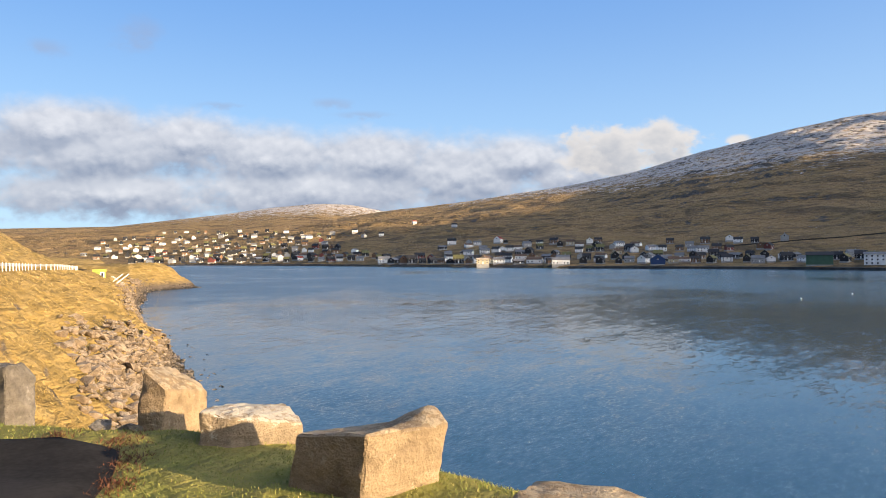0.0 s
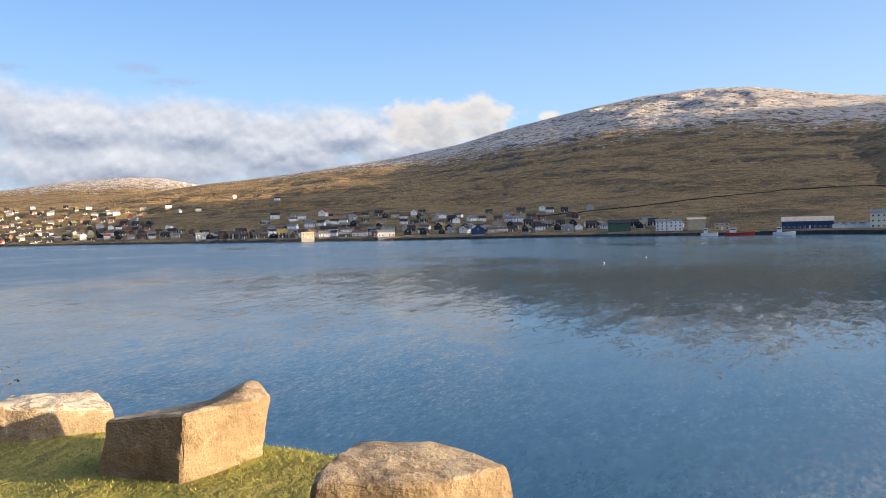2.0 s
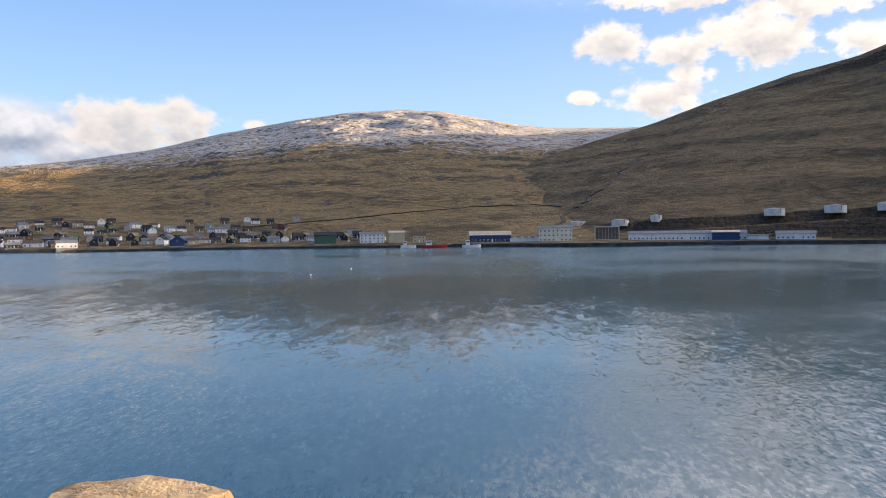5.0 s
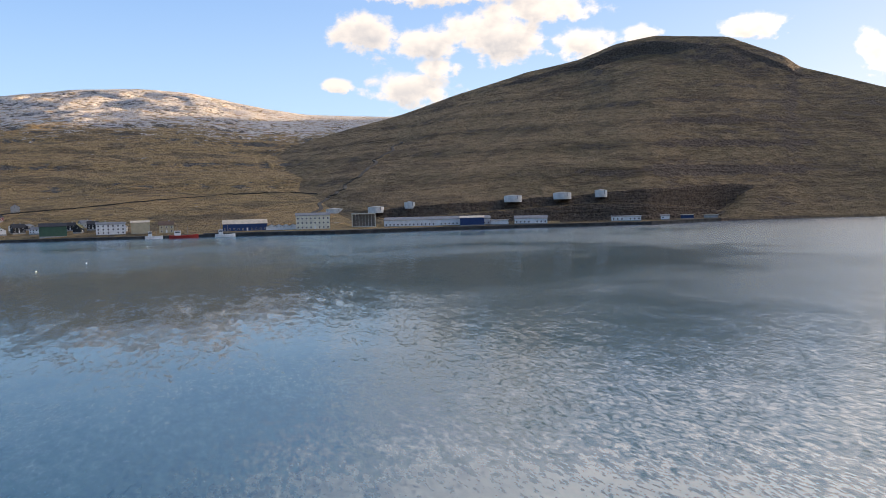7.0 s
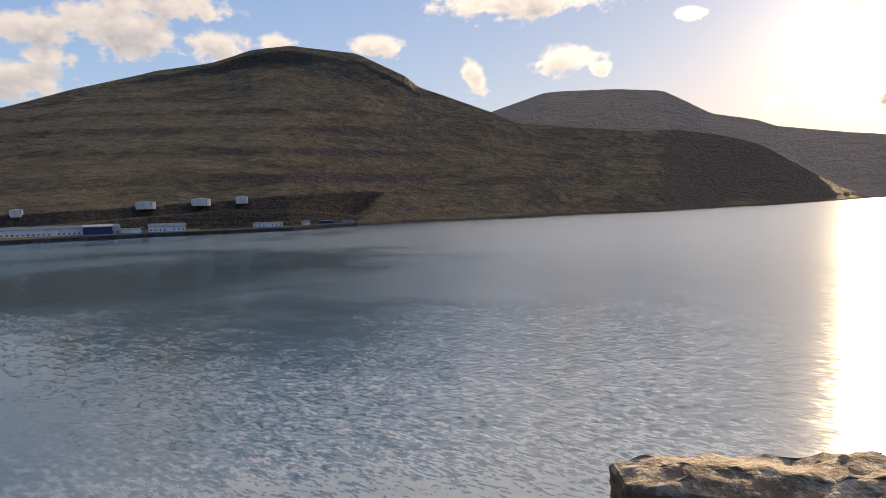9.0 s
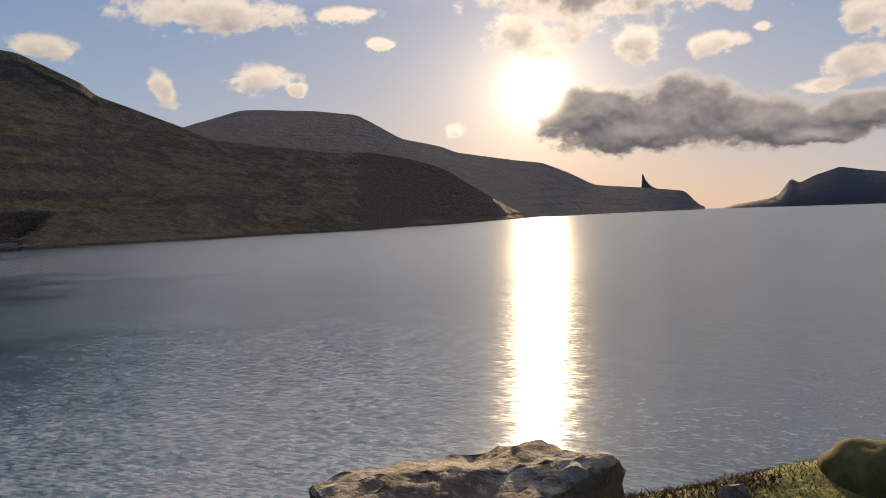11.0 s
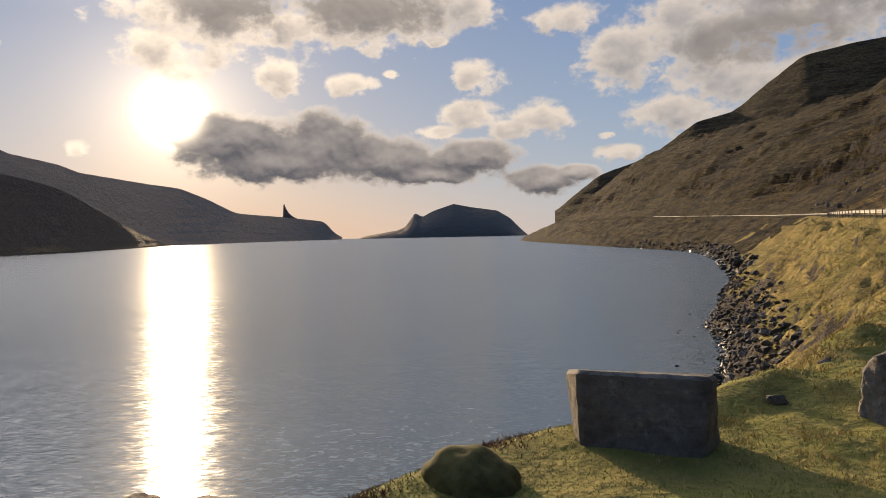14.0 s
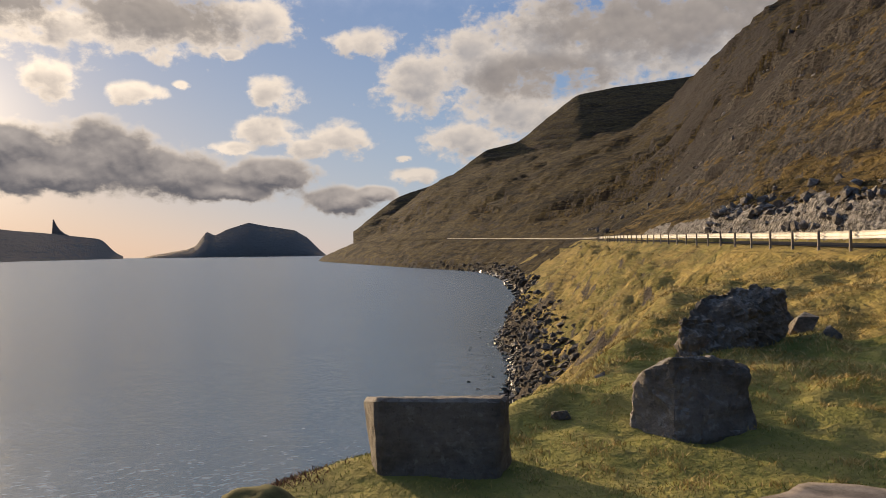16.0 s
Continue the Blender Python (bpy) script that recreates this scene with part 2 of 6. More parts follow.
def land(name, grasses, rocks, rock_from, rock_to, snow=None, scale=1.0, low_rock=None, relief=1.0, bands=0.6, heath=0.0):
    """Grass, bare rock on the steep parts, and snow above a height."""
    mat, n, shader = material(name, 0.95, 0.1)
    geo = n.add("ShaderNodeNewGeometry")
    place, up = geo.outputs["Position"], n.split(geo.outputs["Normal"])[2]
    height = n.split(place)[2]
    big = n.noise(place, 0.012 * scale, 6.0, 0.6)
    mid = n.noise(place, 0.09 * scale, 6.0, 0.62)
    # streaks that run along the slope like ledges
    ledge = n.noise(n.vec("MULTIPLY", place, (0.026 * scale, 0.026 * scale, 0.10 * scale)), 1.0, 6.0, 0.65, 1.4)
    fine = n.noise(place, 0.42 * scale, 6.0, 0.68)
    streak = n.noise(n.vec("MULTIPLY", place, (0.035 * scale, 0.035 * scale, 0.32 * scale)), 1.0, 5.0, 0.6, 0.8)
    c = n.mix(n.step(big, 0.36, 0.64), grasses[0], grasses[1])
    c = n.mix(n.step(n.math("ADD", n.math("MULTIPLY", mid, 0.6), n.math("MULTIPLY", fine, 0.4)), 0.44, 0.62), c, grasses[2])
    c = n.mix(n.math("MULTIPLY", n.step(fine, 0.40, 0.70), 0.5), c, grasses[3])
    c = n.mix(n.step(streak, 0.52, 0.64, 0.0, bands), c, grasses[3])
    if heath:
        scrub = n.noise(n.vec("MULTIPLY", place, (0.011 * scale, 0.011 * scale, 0.05 * scale)), 1.0, 8.0, 0.72, 0.8)
        c = n.mix(n.step(scrub, 0.50, 0.60, 0.0, heath), c, tuple(q * 0.55 for q in rocks[0]))
        c = n.mix(n.step(n.noise(place, 0.28 * scale, 4.0, 0.72), 0.55, 0.66, 0.0, heath), c, tuple(q * 0.6 for q in rocks[0]))
    stone = n.mix(n.step(fine, 0.35, 0.65), rocks[0], rocks[1])
    steep = n.math("ADD", up, n.math("MULTIPLY_ADD", ledge, 0.5, n.math("MULTIPLY_ADD", mid, 0.24, -0.37)))
    bare = n.step(steep, rock_from, rock_to, 1.0, 0.0)
    c = n.mix(bare, c, stone)
    if low_rock:
        c = n.mix(n.step(n.math("ADD", height, n.math("MULTIPLY_ADD", mid, 3.0, -1.5)), low_rock - 1.2, low_rock + 1.2, 1.0, 0.0), c, stone)
        c = n.mix(n.step(height, 0.2, 1.2, 0.8, 0.0), c, (0.018, 0.018, 0.016))
    if snow:
        patch = n.math("ADD", n.math("MULTIPLY_ADD", streak, 0.7, n.math("MULTIPLY_ADD", ledge, 0.9, -0.35)), n.math("ADD", n.math("MULTIPLY", mid, 0.7), n.math("MULTIPLY", fine, 0.5)))
        level = n.step(n.math("ADD", height, n.math("MULTIPLY_ADD", big, 120.0, -60.0)), snow[0], snow[1], 1.34, 0.97)
        c = n.mix(n.math("MULTIPLY", n.step(n.math("SUBTRACT", patch, level), -0.04, 0.10), 0.85), c, (0.66, 0.62, 0.60))
    n.put(shader.inputs["Base Color"], c)
    rough = n.math("ADD", n.math("MULTIPLY", mid, 1.8), n.math("ADD", n.math("MULTIPLY", fine, 0.9), n.math("MULTIPLY_ADD", ledge, 2.5, n.math("MULTIPLY", streak, 1.6))))
    bump(n, shader, rough, 0.9, relief)
    return mat


M_NEAR = land("near_grass", [(0.35, 0.235, 0.083), (0.27, 0.185, 0.06), (0.47, 0.325, 0.125), (0.14, 0.10, 0.043)],
              [(0.075, 0.06, 0.046), (0.19, 0.15, 0.115)], 0.50, 0.62, scale=4.0, low_rock=2.6, relief=0.6, bands=0.6)
M_SLOPE = land("mountain_slope", [(0.13, 0.092, 0.032), (0.075, 0.058, 0.022), (0.24, 0.165, 0.055), (0.024, 0.019, 0.013)],
               [(0.030, 0.027, 0.024), (0.11, 0.097, 0.084)], 0.70, 0.78, scale=2.2, relief=3.0, bands=0.95, heath=0.85)
# Darker slope cover: the cloud shade on far slopes is painted into its colour.
M_SLOPE_SHADED = land("mountain_slope_shaded", [(0.060, 0.045, 0.019), (0.036, 0.030, 0.015), (0.110, 0.082, 0.030), (0.018, 0.015, 0.011)],
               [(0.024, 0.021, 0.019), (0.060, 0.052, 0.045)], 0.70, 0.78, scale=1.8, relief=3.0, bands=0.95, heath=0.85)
M_OLIVE = land("tussock_bank", [(0.25, 0.19, 0.058), (0.19, 0.168, 0.05), (0.37, 0.27, 0.092), (0.10, 0.083, 0.034)],
               [(0.035, 0.03, 0.026), (0.09, 0.075, 0.06)], 0.56, 0.68, scale=4.0, low_rock=4.6, relief=0.5, bands=0.6, heath=0.35)
M_CUT = land("rock_cutting", [(0.21, 0.15, 0.06), (0.15, 0.115, 0.045), (0.27, 0.19, 0.075), (0.10, 0.08, 0.04)],
             [(0.05, 0.047, 0.043), (0.42, 0.40, 0.375)], 0.84, 0.92, scale=5.0, relief=1.4)
M_TURF = land("green_turf", [(0.21, 0.195, 0.052), (0.165, 0.17, 0.042), (0.30, 0.245, 0.08), (0.12, 0.115, 0.036)],
              [(0.10, 0.08, 0.06), (0.16, 0.13, 0.10)], 0.45, 0.55, scale=9.0, relief=0.12, bands=0.3)
M_SNOW = land("snowy_hill", [(0.41, 0.268, 0.125), (0.31, 0.218, 0.10), (0.49, 0.325, 0.155), (0.18, 0.132, 0.08)],
              [(0.10, 0.09, 0.08), (0.18, 0.16, 0.14)], 0.85, 0.915, snow=(85.0, 225.0), relief=9.0, heath=0.55, bands=0.7)
M_DARK = land("dark_hill", [(0.27, 0.185, 0.098), (0.20, 0.147, 0.077), (0.33, 0.23, 0.128), (0.13, 0.09, 0.054)],
              [(0.10, 0.073, 0.055), (0.19, 0.145, 0.108)], 0.76, 0.89, relief=7.0, heath=0.5, bands=0.6)
M_FAR = land("far_headland", [(0.29, 0.21, 0.155), (0.25, 0.185, 0.135), (0.32, 0.235, 0.17), (0.21, 0.16, 0.12)],
             [(0.16, 0.14, 0.125), (0.22, 0.19, 0.17)], 0.78, 0.9, scale=0.6, relief=6.0)


def water_material():
    mat, n, shader = material("sea_water", 0.05, 0.8)
    shader.inputs["IOR"].default_value = 1.33
    place = n.add("ShaderNodeTexCoord").outputs["Object"]
    n.put(shader.inputs["Base Color"], n.mix(n.noise(place, 0.004, 3.0), (0.017, 0.056, 0.090), (0.023, 0.068, 0.100)))
    # crests lie across the way in from the open sea
    to_sea, crest = 130, 40
    v = n.xyz(n.vec("DOT_PRODUCT", place, tuple(bearing(to_sea))), n.math("MULTIPLY", n.vec("DOT_PRODUCT", place, tuple(bearing(crest))), 0.38), 0.0)
    px, py, _ = n.split(place)
    out = n.vec("LENGTH", place)
    # calm slicks and wind-ruffled lanes: the wind reaches the open sea and the far side of the bay
    lanes = n.math("ADD", n.math("MULTIPLY", n.noise(place, 0.012, 4.0, 0.6, 0.4), 0.72), n.math("MULTIPLY", n.noise(place, 0.075, 5.0, 0.65), 0.28))
    open_sea = n.step(n.math("MULTIPLY_ADD", px, -0.12, py), -60.0, 90.0, 0.30, 0.0)
    far_side = n.step(out, 130.0, 330.0, 0.0, 0.20)
    near_side = n.step(out, 45.0, 95.0, 0.10, 0.0)
    wind = n.math("ADD", n.math("ADD", lanes, near_side), n.math("MAXIMUM", open_sea, far_side))
    ruffled = n.step(wind, 0.44, 0.74)
    slope = n.math("MULTIPLY_ADD", ruffled, 0.62, 0.30)

    def tilt(scale, detail, gain, sideways=0.5):
        node = n.add("ShaderNodeTexNoise")
        n.put(node.inputs["Vector"], v)
        for key, value in (("Scale", scale), ("Detail", detail), ("Roughness", 0.55), ("Distortion", 0.0)):
            n.put(node.inputs[key], value)
        ahead, aside, _ = n.split(n.vec("SUBTRACT", node.outputs["Color"], (0.5, 0.5, 0.5)))
        along, across = n.vec("SCALE", tuple(bearing(to_sea, gain))), n.vec("SCALE", tuple(bearing(crest, sideways * gain)))
        n.put(along.node.inputs["Scale"], ahead)
        n.put(across.node.inputs["Scale"], aside)
        return n.vec("ADD", along, across)

    swell = n.vec("ADD", tilt(0.045, 2.0, 0.03), n.vec("ADD", tilt(0.2, 2.0, 0.075), tilt(0.65, 2.0, 0.12, 0.38)))
    ripples = n.vec("ADD", tilt(1.8, 2.0, 0.34, 0.34), tilt(4.2, 2.0, 0.50, 0.34))
    lean = n.vec("SCALE", ripples)
    n.put(lean.node.inputs["Scale"], slope)
    n.put(shader.inputs["Normal"], n.vec("NORMALIZE", n.vec("ADD", n.vec("ADD", lean, swell), (0.0, 0.0, 1.0))))
    # ripples too small to see stretch along the wind; the open water carries more of them than the lee of the bank
    n.put(shader.inputs["Roughness"], n.math("MULTIPLY_ADD", ruffled, n.step(out, 60.0, 260.0, 0.11, 0.17), 0.09))
    shader.inputs["Anisotropic"].default_value = 0.8
    n.put(shader.inputs["Tangent"], n.xyz(*bearing(to_sea)))
    return mat


M_WATER = water_material()
M_ASPHALT = plain("asphalt", (0.024, 0.022, 0.021), 0.95, scale=1.5, vary=0.4, spec=0.06)


def stone_material(name, dark, light, lichen, wet=False):
    """Basalt: blotched, pitted, with lichen that gathers on the upper faces."""
    mat, n, shader = material(name, 0.9, 0.2)
    place = n.add("ShaderNodeTexCoord").outputs["Object"]
    geo = n.add("ShaderNodeNewGeometry")
    spread = n.add("ShaderNodeObjectInfo").outputs["Random"]
    place = n.vec("ADD", place, n.xyz(n.math("MULTIPLY", spread, 40.0), 0.0, 0.0))
    big, mid, fine = n.noise(place, 1.7, 6.0, 0.62), n.noise(place, 7.0, 7.0, 0.66), n.noise(place, 52.0, 4.0, 0.65)
    vein = n.noise(n.vec("MULTIPLY", place, (3.0, 3.0, 11.0)), 1.0, 5.0, 0.6, 1.2)
    tone = n.math("ADD", n.math("MULTIPLY", big, 0.45), n.math("ADD", n.math("MULTIPLY", mid, 0.35), n.math("MULTIPLY", vein, 0.20)))
    c = n.mix(n.step(tone, 0.38, 0.62), dark, light)
    c = n.mix(n.step(mid, 0.56, 0.70, 0.0, 0.55), c, tuple(q * 0.42 for q in dark))
    c = n.mix(n.step(fine, 0.55, 0.72, 0.0, 0.45), c, tuple(q * 0.5 for q in dark))
    if wet:
        level = n.split(geo.outputs["Position"])[2]
        c = n.mix(n.step(n.math("ADD", level, n.math("MULTIPLY_ADD", big, 1.6, -0.8)), 0.9, 4.4, 0.92, 0.0), c, (0.014, 0.013, 0.012))
        n.put(shader.inputs["Roughness"], n.step(level, 0.8, 3.0, 0.35, 0.9))
    crust = n.math("ADD", n.math("MULTIPLY", n.noise(place, 15.0, 5.0, 0.7), 0.6), n.math("MULTIPLY", big, 0.4))
    upward = n.step(n.split(geo.outputs["Normal"])[2], 0.2, 0.8, 0.0, 0.10)
    c = n.mix(n.step(n.math("ADD", crust, upward), 0.56, 0.63, 0.0, 0.7), c, lichen)
    n.put(shader.inputs["Base Color"], c)
    bump(n, shader, n.math("ADD", n.math("MULTIPLY", mid, 1.2), n.math("ADD", n.math("MULTIPLY", vein, 0.2), n.math("MULTIPLY", fine, 0.3))), 0.9, 0.045)
    return mat


M_BOULDER = stone_material("boulder_basalt", (0.17, 0.122, 0.074), (0.32, 0.235, 0.145), (0.36, 0.295, 0.205))
M_LICHEN = stone_material("lichen_basalt", (0.19, 0.145, 0.095), (0.32, 0.245, 0.165), (0.50, 0.46, 0.38))
M_BROWNSTONE = stone_material("brown_basalt", (0.10, 0.078, 0.055), (0.24, 0.18, 0.12), (0.34, 0.30, 0.24))
M_BLACKSTONE = stone_material("dark_basalt", (0.085, 0.074, 0.062), (0.20, 0.172, 0.142), (0.25, 0.23, 0.20))
M_SHORE = stone_material("shore_basalt", (0.085, 0.064, 0.045), (0.25, 0.185, 0.125), (0.34, 0.275, 0.20), True)
# M_SHORE darkened for the backlit side: shade in the colour, wet waterline as before
M_WET_SHADED_SHORE = stone_material("wet_shaded_shore_basalt", (0.030, 0.027, 0.024), (0.085, 0.073, 0.060), (0.16, 0.145, 0.125), True)
M_GALV = plain("galvanised_steel", (0.48, 0.47, 0.45), 0.55, 0.5, 2.0, 0.15)
M_POST = plain("weathered_post", (0.16, 0.14, 0.12), 0.85, 0.0, 3.0, 0.3)


# ---------------------------------------------------------------- mesh helpers
def link(name, mesh, mat, parent=None, label=""):
    ob = new(name, mesh)
    if mat and not mesh.materials:
        mesh.materials.append(mat)
    if parent:
        ob.parent = parent
    return tagged(ob, label)


def bm_mesh(name, bm, smooth=False):
    mesh = bpy.data.meshes.new(name)
    if smooth:
        for f in bm.faces:
            f.smooth = True
    bm.to_mesh(mesh)
    bm.free()
    return mesh


def part(name, bm, mat, parent, label="", smooth=False):
    return link(name, bm_mesh(name, bm, smooth), mat, parent, label)


def add_box(bm, lo, hi):
    m = Matrix.Translation([(a + b) / 2 for a, b in zip(lo, hi)]) @ Matrix.Diagonal([*(b - a for a, b in zip(lo, hi)), 1])
    return bmesh.ops.create_cube(bm, size=1, matrix=m)["verts"]


def box(lo, hi, bevel=0.0):
    bm = bmesh.new()
    add_box(bm, lo, hi)
    if bevel:
        bmesh.ops.bevel(bm, geom=bm.edges[:], offset=bevel, segments=1, affect="EDGES")
    return bm


def grid_mesh(name, X, Y, Z, keep=None, smooth=True):
    """A sheet from arrays of rows and columns; keep leaves out the cells whose corners are all False."""
    h, w = X.shape
    mesh = bpy.data.meshes.new(name)
    ids = np.arange(h * w).reshape(h, w)
    quads = np.stack([ids[:-1, :-1], ids[:-1, 1:], ids[1:, 1:], ids[1:, :-1]], -1).reshape(-1, 4)
    verts = np.stack([X, Y, Z], -1).reshape(-1, 3)
    if keep is not None:
        quads = quads[keep.reshape(-1)[quads].any(1)]
        used = np.unique(quads)
        remap = np.zeros(h * w, int)
        remap[used] = np.arange(len(used))
        verts, quads = verts[used], remap[quads]
    mesh.vertices.add(len(verts))
    mesh.vertices.foreach_set("co", verts.astype(np.float32).ravel())
    mesh.loops.add(quads.size)
    mesh.loops.foreach_set("vertex_index", quads.astype(np.int32).ravel())
    mesh.polygons.add(len(quads))
    mesh.polygons.foreach_set("loop_start", np.arange(0, quads.size, 4, dtype=np.int32))
    mesh.polygons.foreach_set("loop_total", np.full(len(quads), 4, dtype=np.int32))
    mesh.polygons.foreach_set("use_smooth", np.full(len(quads), smooth, dtype=bool))
    mesh.update(calc_edges=True)
    return mesh


LATTICE = np.random.RandomState(7).rand(256, 256)


def vnoise(x, y):
    xi, yi = np.floor(x).astype(int), np.floor(y).astype(int)
    u, v = x - xi, y - yi
    u, v = u * u * (3 - 2 * u), v * v * (3 - 2 * v)
    at = lambda a, b: LATTICE[a & 255, b & 255]
    return (at(xi, yi) * (1 - u) + at(xi + 1, yi) * u) * (1 - v) + (at(xi, yi + 1) * (1 - u) + at(xi + 1, yi + 1) * u) * v


def fbm(x, y, size, octaves=5, gain=0.5):
    """Noise about 0, within about +-0.5; size in metres."""
    out, amp, total = 0.0, 1.0, 0.0
    for k in range(octaves):
        out = out + amp * (vnoise(x / size * 2 ** k + 17.3 * k, y / size * 2 ** k + 9.1 * k) - 0.5)
        total += amp
        amp *= gain
    return out / total * 1.6


def smooth01(t):
    t = np.clip(t, 0, 1)
    return t * t * (3 - 2 * t)


def table(pairs, az, soft=5):
    """A value that changes with the bearing, eased between the given ones."""
    a, v = zip(*pairs)
    out = np.interp(az, a, v)
    if np.ndim(az) == 1 and len(az) > 50 and soft > 1:
        pad = np.pad(out, soft, mode="edge")
        out = np.convolve(pad, np.hanning(2 * soft + 3)[1:-1] / np.hanning(2 * soft + 3).sum(), "same")[soft:-soft]
    return out


def curve_points(points, steps=8):
    """A smooth line through points in plan."""
    p = np.array([points[0], *points, points[-1]], float)
    out = []
    for a, b, c, d in zip(p[:-3], p[1:-2], p[2:-1], p[3:]):
        for t in np.linspace(0, 1, steps, endpoint=False):
            out.append(0.5 * (2 * b + (c - a) * t + (2 * a - 5 * b + 4 * c - d) * t * t + (3 * b - a - 3 * c + d) * t ** 3))
    return np.array([*out, p[-1]])


def side_of(line, x, y):
    """Signed distance to a line in plan (positive on its right-hand side), and how far along it the nearest place is (0 to 1)."""
    best, sign, along = np.full(np.shape(x), 1e18), np.ones(np.shape(x)), np.zeros(np.shape(x))
    total = len(line) - 1
    for k in range(total):
        (ax, ay), (bx, by) = line[k], line[k + 1]
        dx, dy = bx - ax, by - ay
        t = np.clip(((x - ax) * dx + (y - ay) * dy) / (dx * dx + dy * dy), 0, 1)
        qx, qy = x - ax - t * dx, y - ay - t * dy
        d2 = qx * qx + qy * qy
        near = d2 < best
        best = np.where(near, d2, best)
        sign = np.where(near, np.where(dx * qy - dy * qx > 0, -1.0, 1.0), sign)
        along = np.where(near, (k + t) / total, along)
    return np.sqrt(best) * sign, along


# ---------------------------------------------------------------- the near side: coast, road, pull-off, mountainside
COAST = curve_points([(-430, 930), (-340, 660), (-230, 430), (-150, 335), (-112, 308), (-100, 292), (-108, 262), (-90, 214), (-84, 196),
                      (-66, 153), (-49, 118), (-40, 102), (-31, 85), (-24, 62), (-14, 43), (-3, 29), (7, 15), (13, 0), (15, -20), (16, -36), (18, -48), (24, -60),
                      (33, -84), (43, -104), (54, -140), (62, -172), (90, -232), (149, -360), (213, -461), (362, -610), (819, -1098), (900, -1300), (820, -1800)], 5)
ROAD = curve_points([(-470, 880), (-380, 640), (-260, 420), (-165, 300), (-118, 235), (-88, 175), (-62, 115), (-55, 95), (-44, 71), (-29, 40),
                     (-19, 14), (-12.6, -5), (-4.6, -27.4), (-1.5, -35.0), (6.4, -55), (20.3, -90), (33, -128), (42, -168), (64, -238), (122, -372), (185, -485),
                     (330, -642), (700, -1040), (770, -1300), (700, -1800)], 5)
ROAD_Z = [(-1800, 40), (-642, 27), (-485, 22.3), (-372, 19.8), (-238, 17.5), (-168, 16.3), (-90, 15.1), (-55, 14.4), (-35, 13.97), (-27, 13.95), (14, 13.6), (71, 12.5), (115, 11.7), (175, 10.0), (300, 8.0), (640, 9.0), (880, 10)]
EDGE = curve_points([(-26, 24), (-14, 14), (-8, 9.5), (-3.9, 6.9), (-1.9, 6.5), (0.1, 5.4), (1.3, 4.0), (2.5, 2.4), (3.4, 0.6), (3.6, -1.2), (3.7, -3.4),
                     (3.6, -5.2), (2.9, -7.4), (2.7, -10.0), (2.9, -15.0), (4.5, -25.0), (9.0, -40.0), (17.0, -60.0)], 5)
LOT_Z = EYE - 1.55
ROAD_WIDTH = 7.5


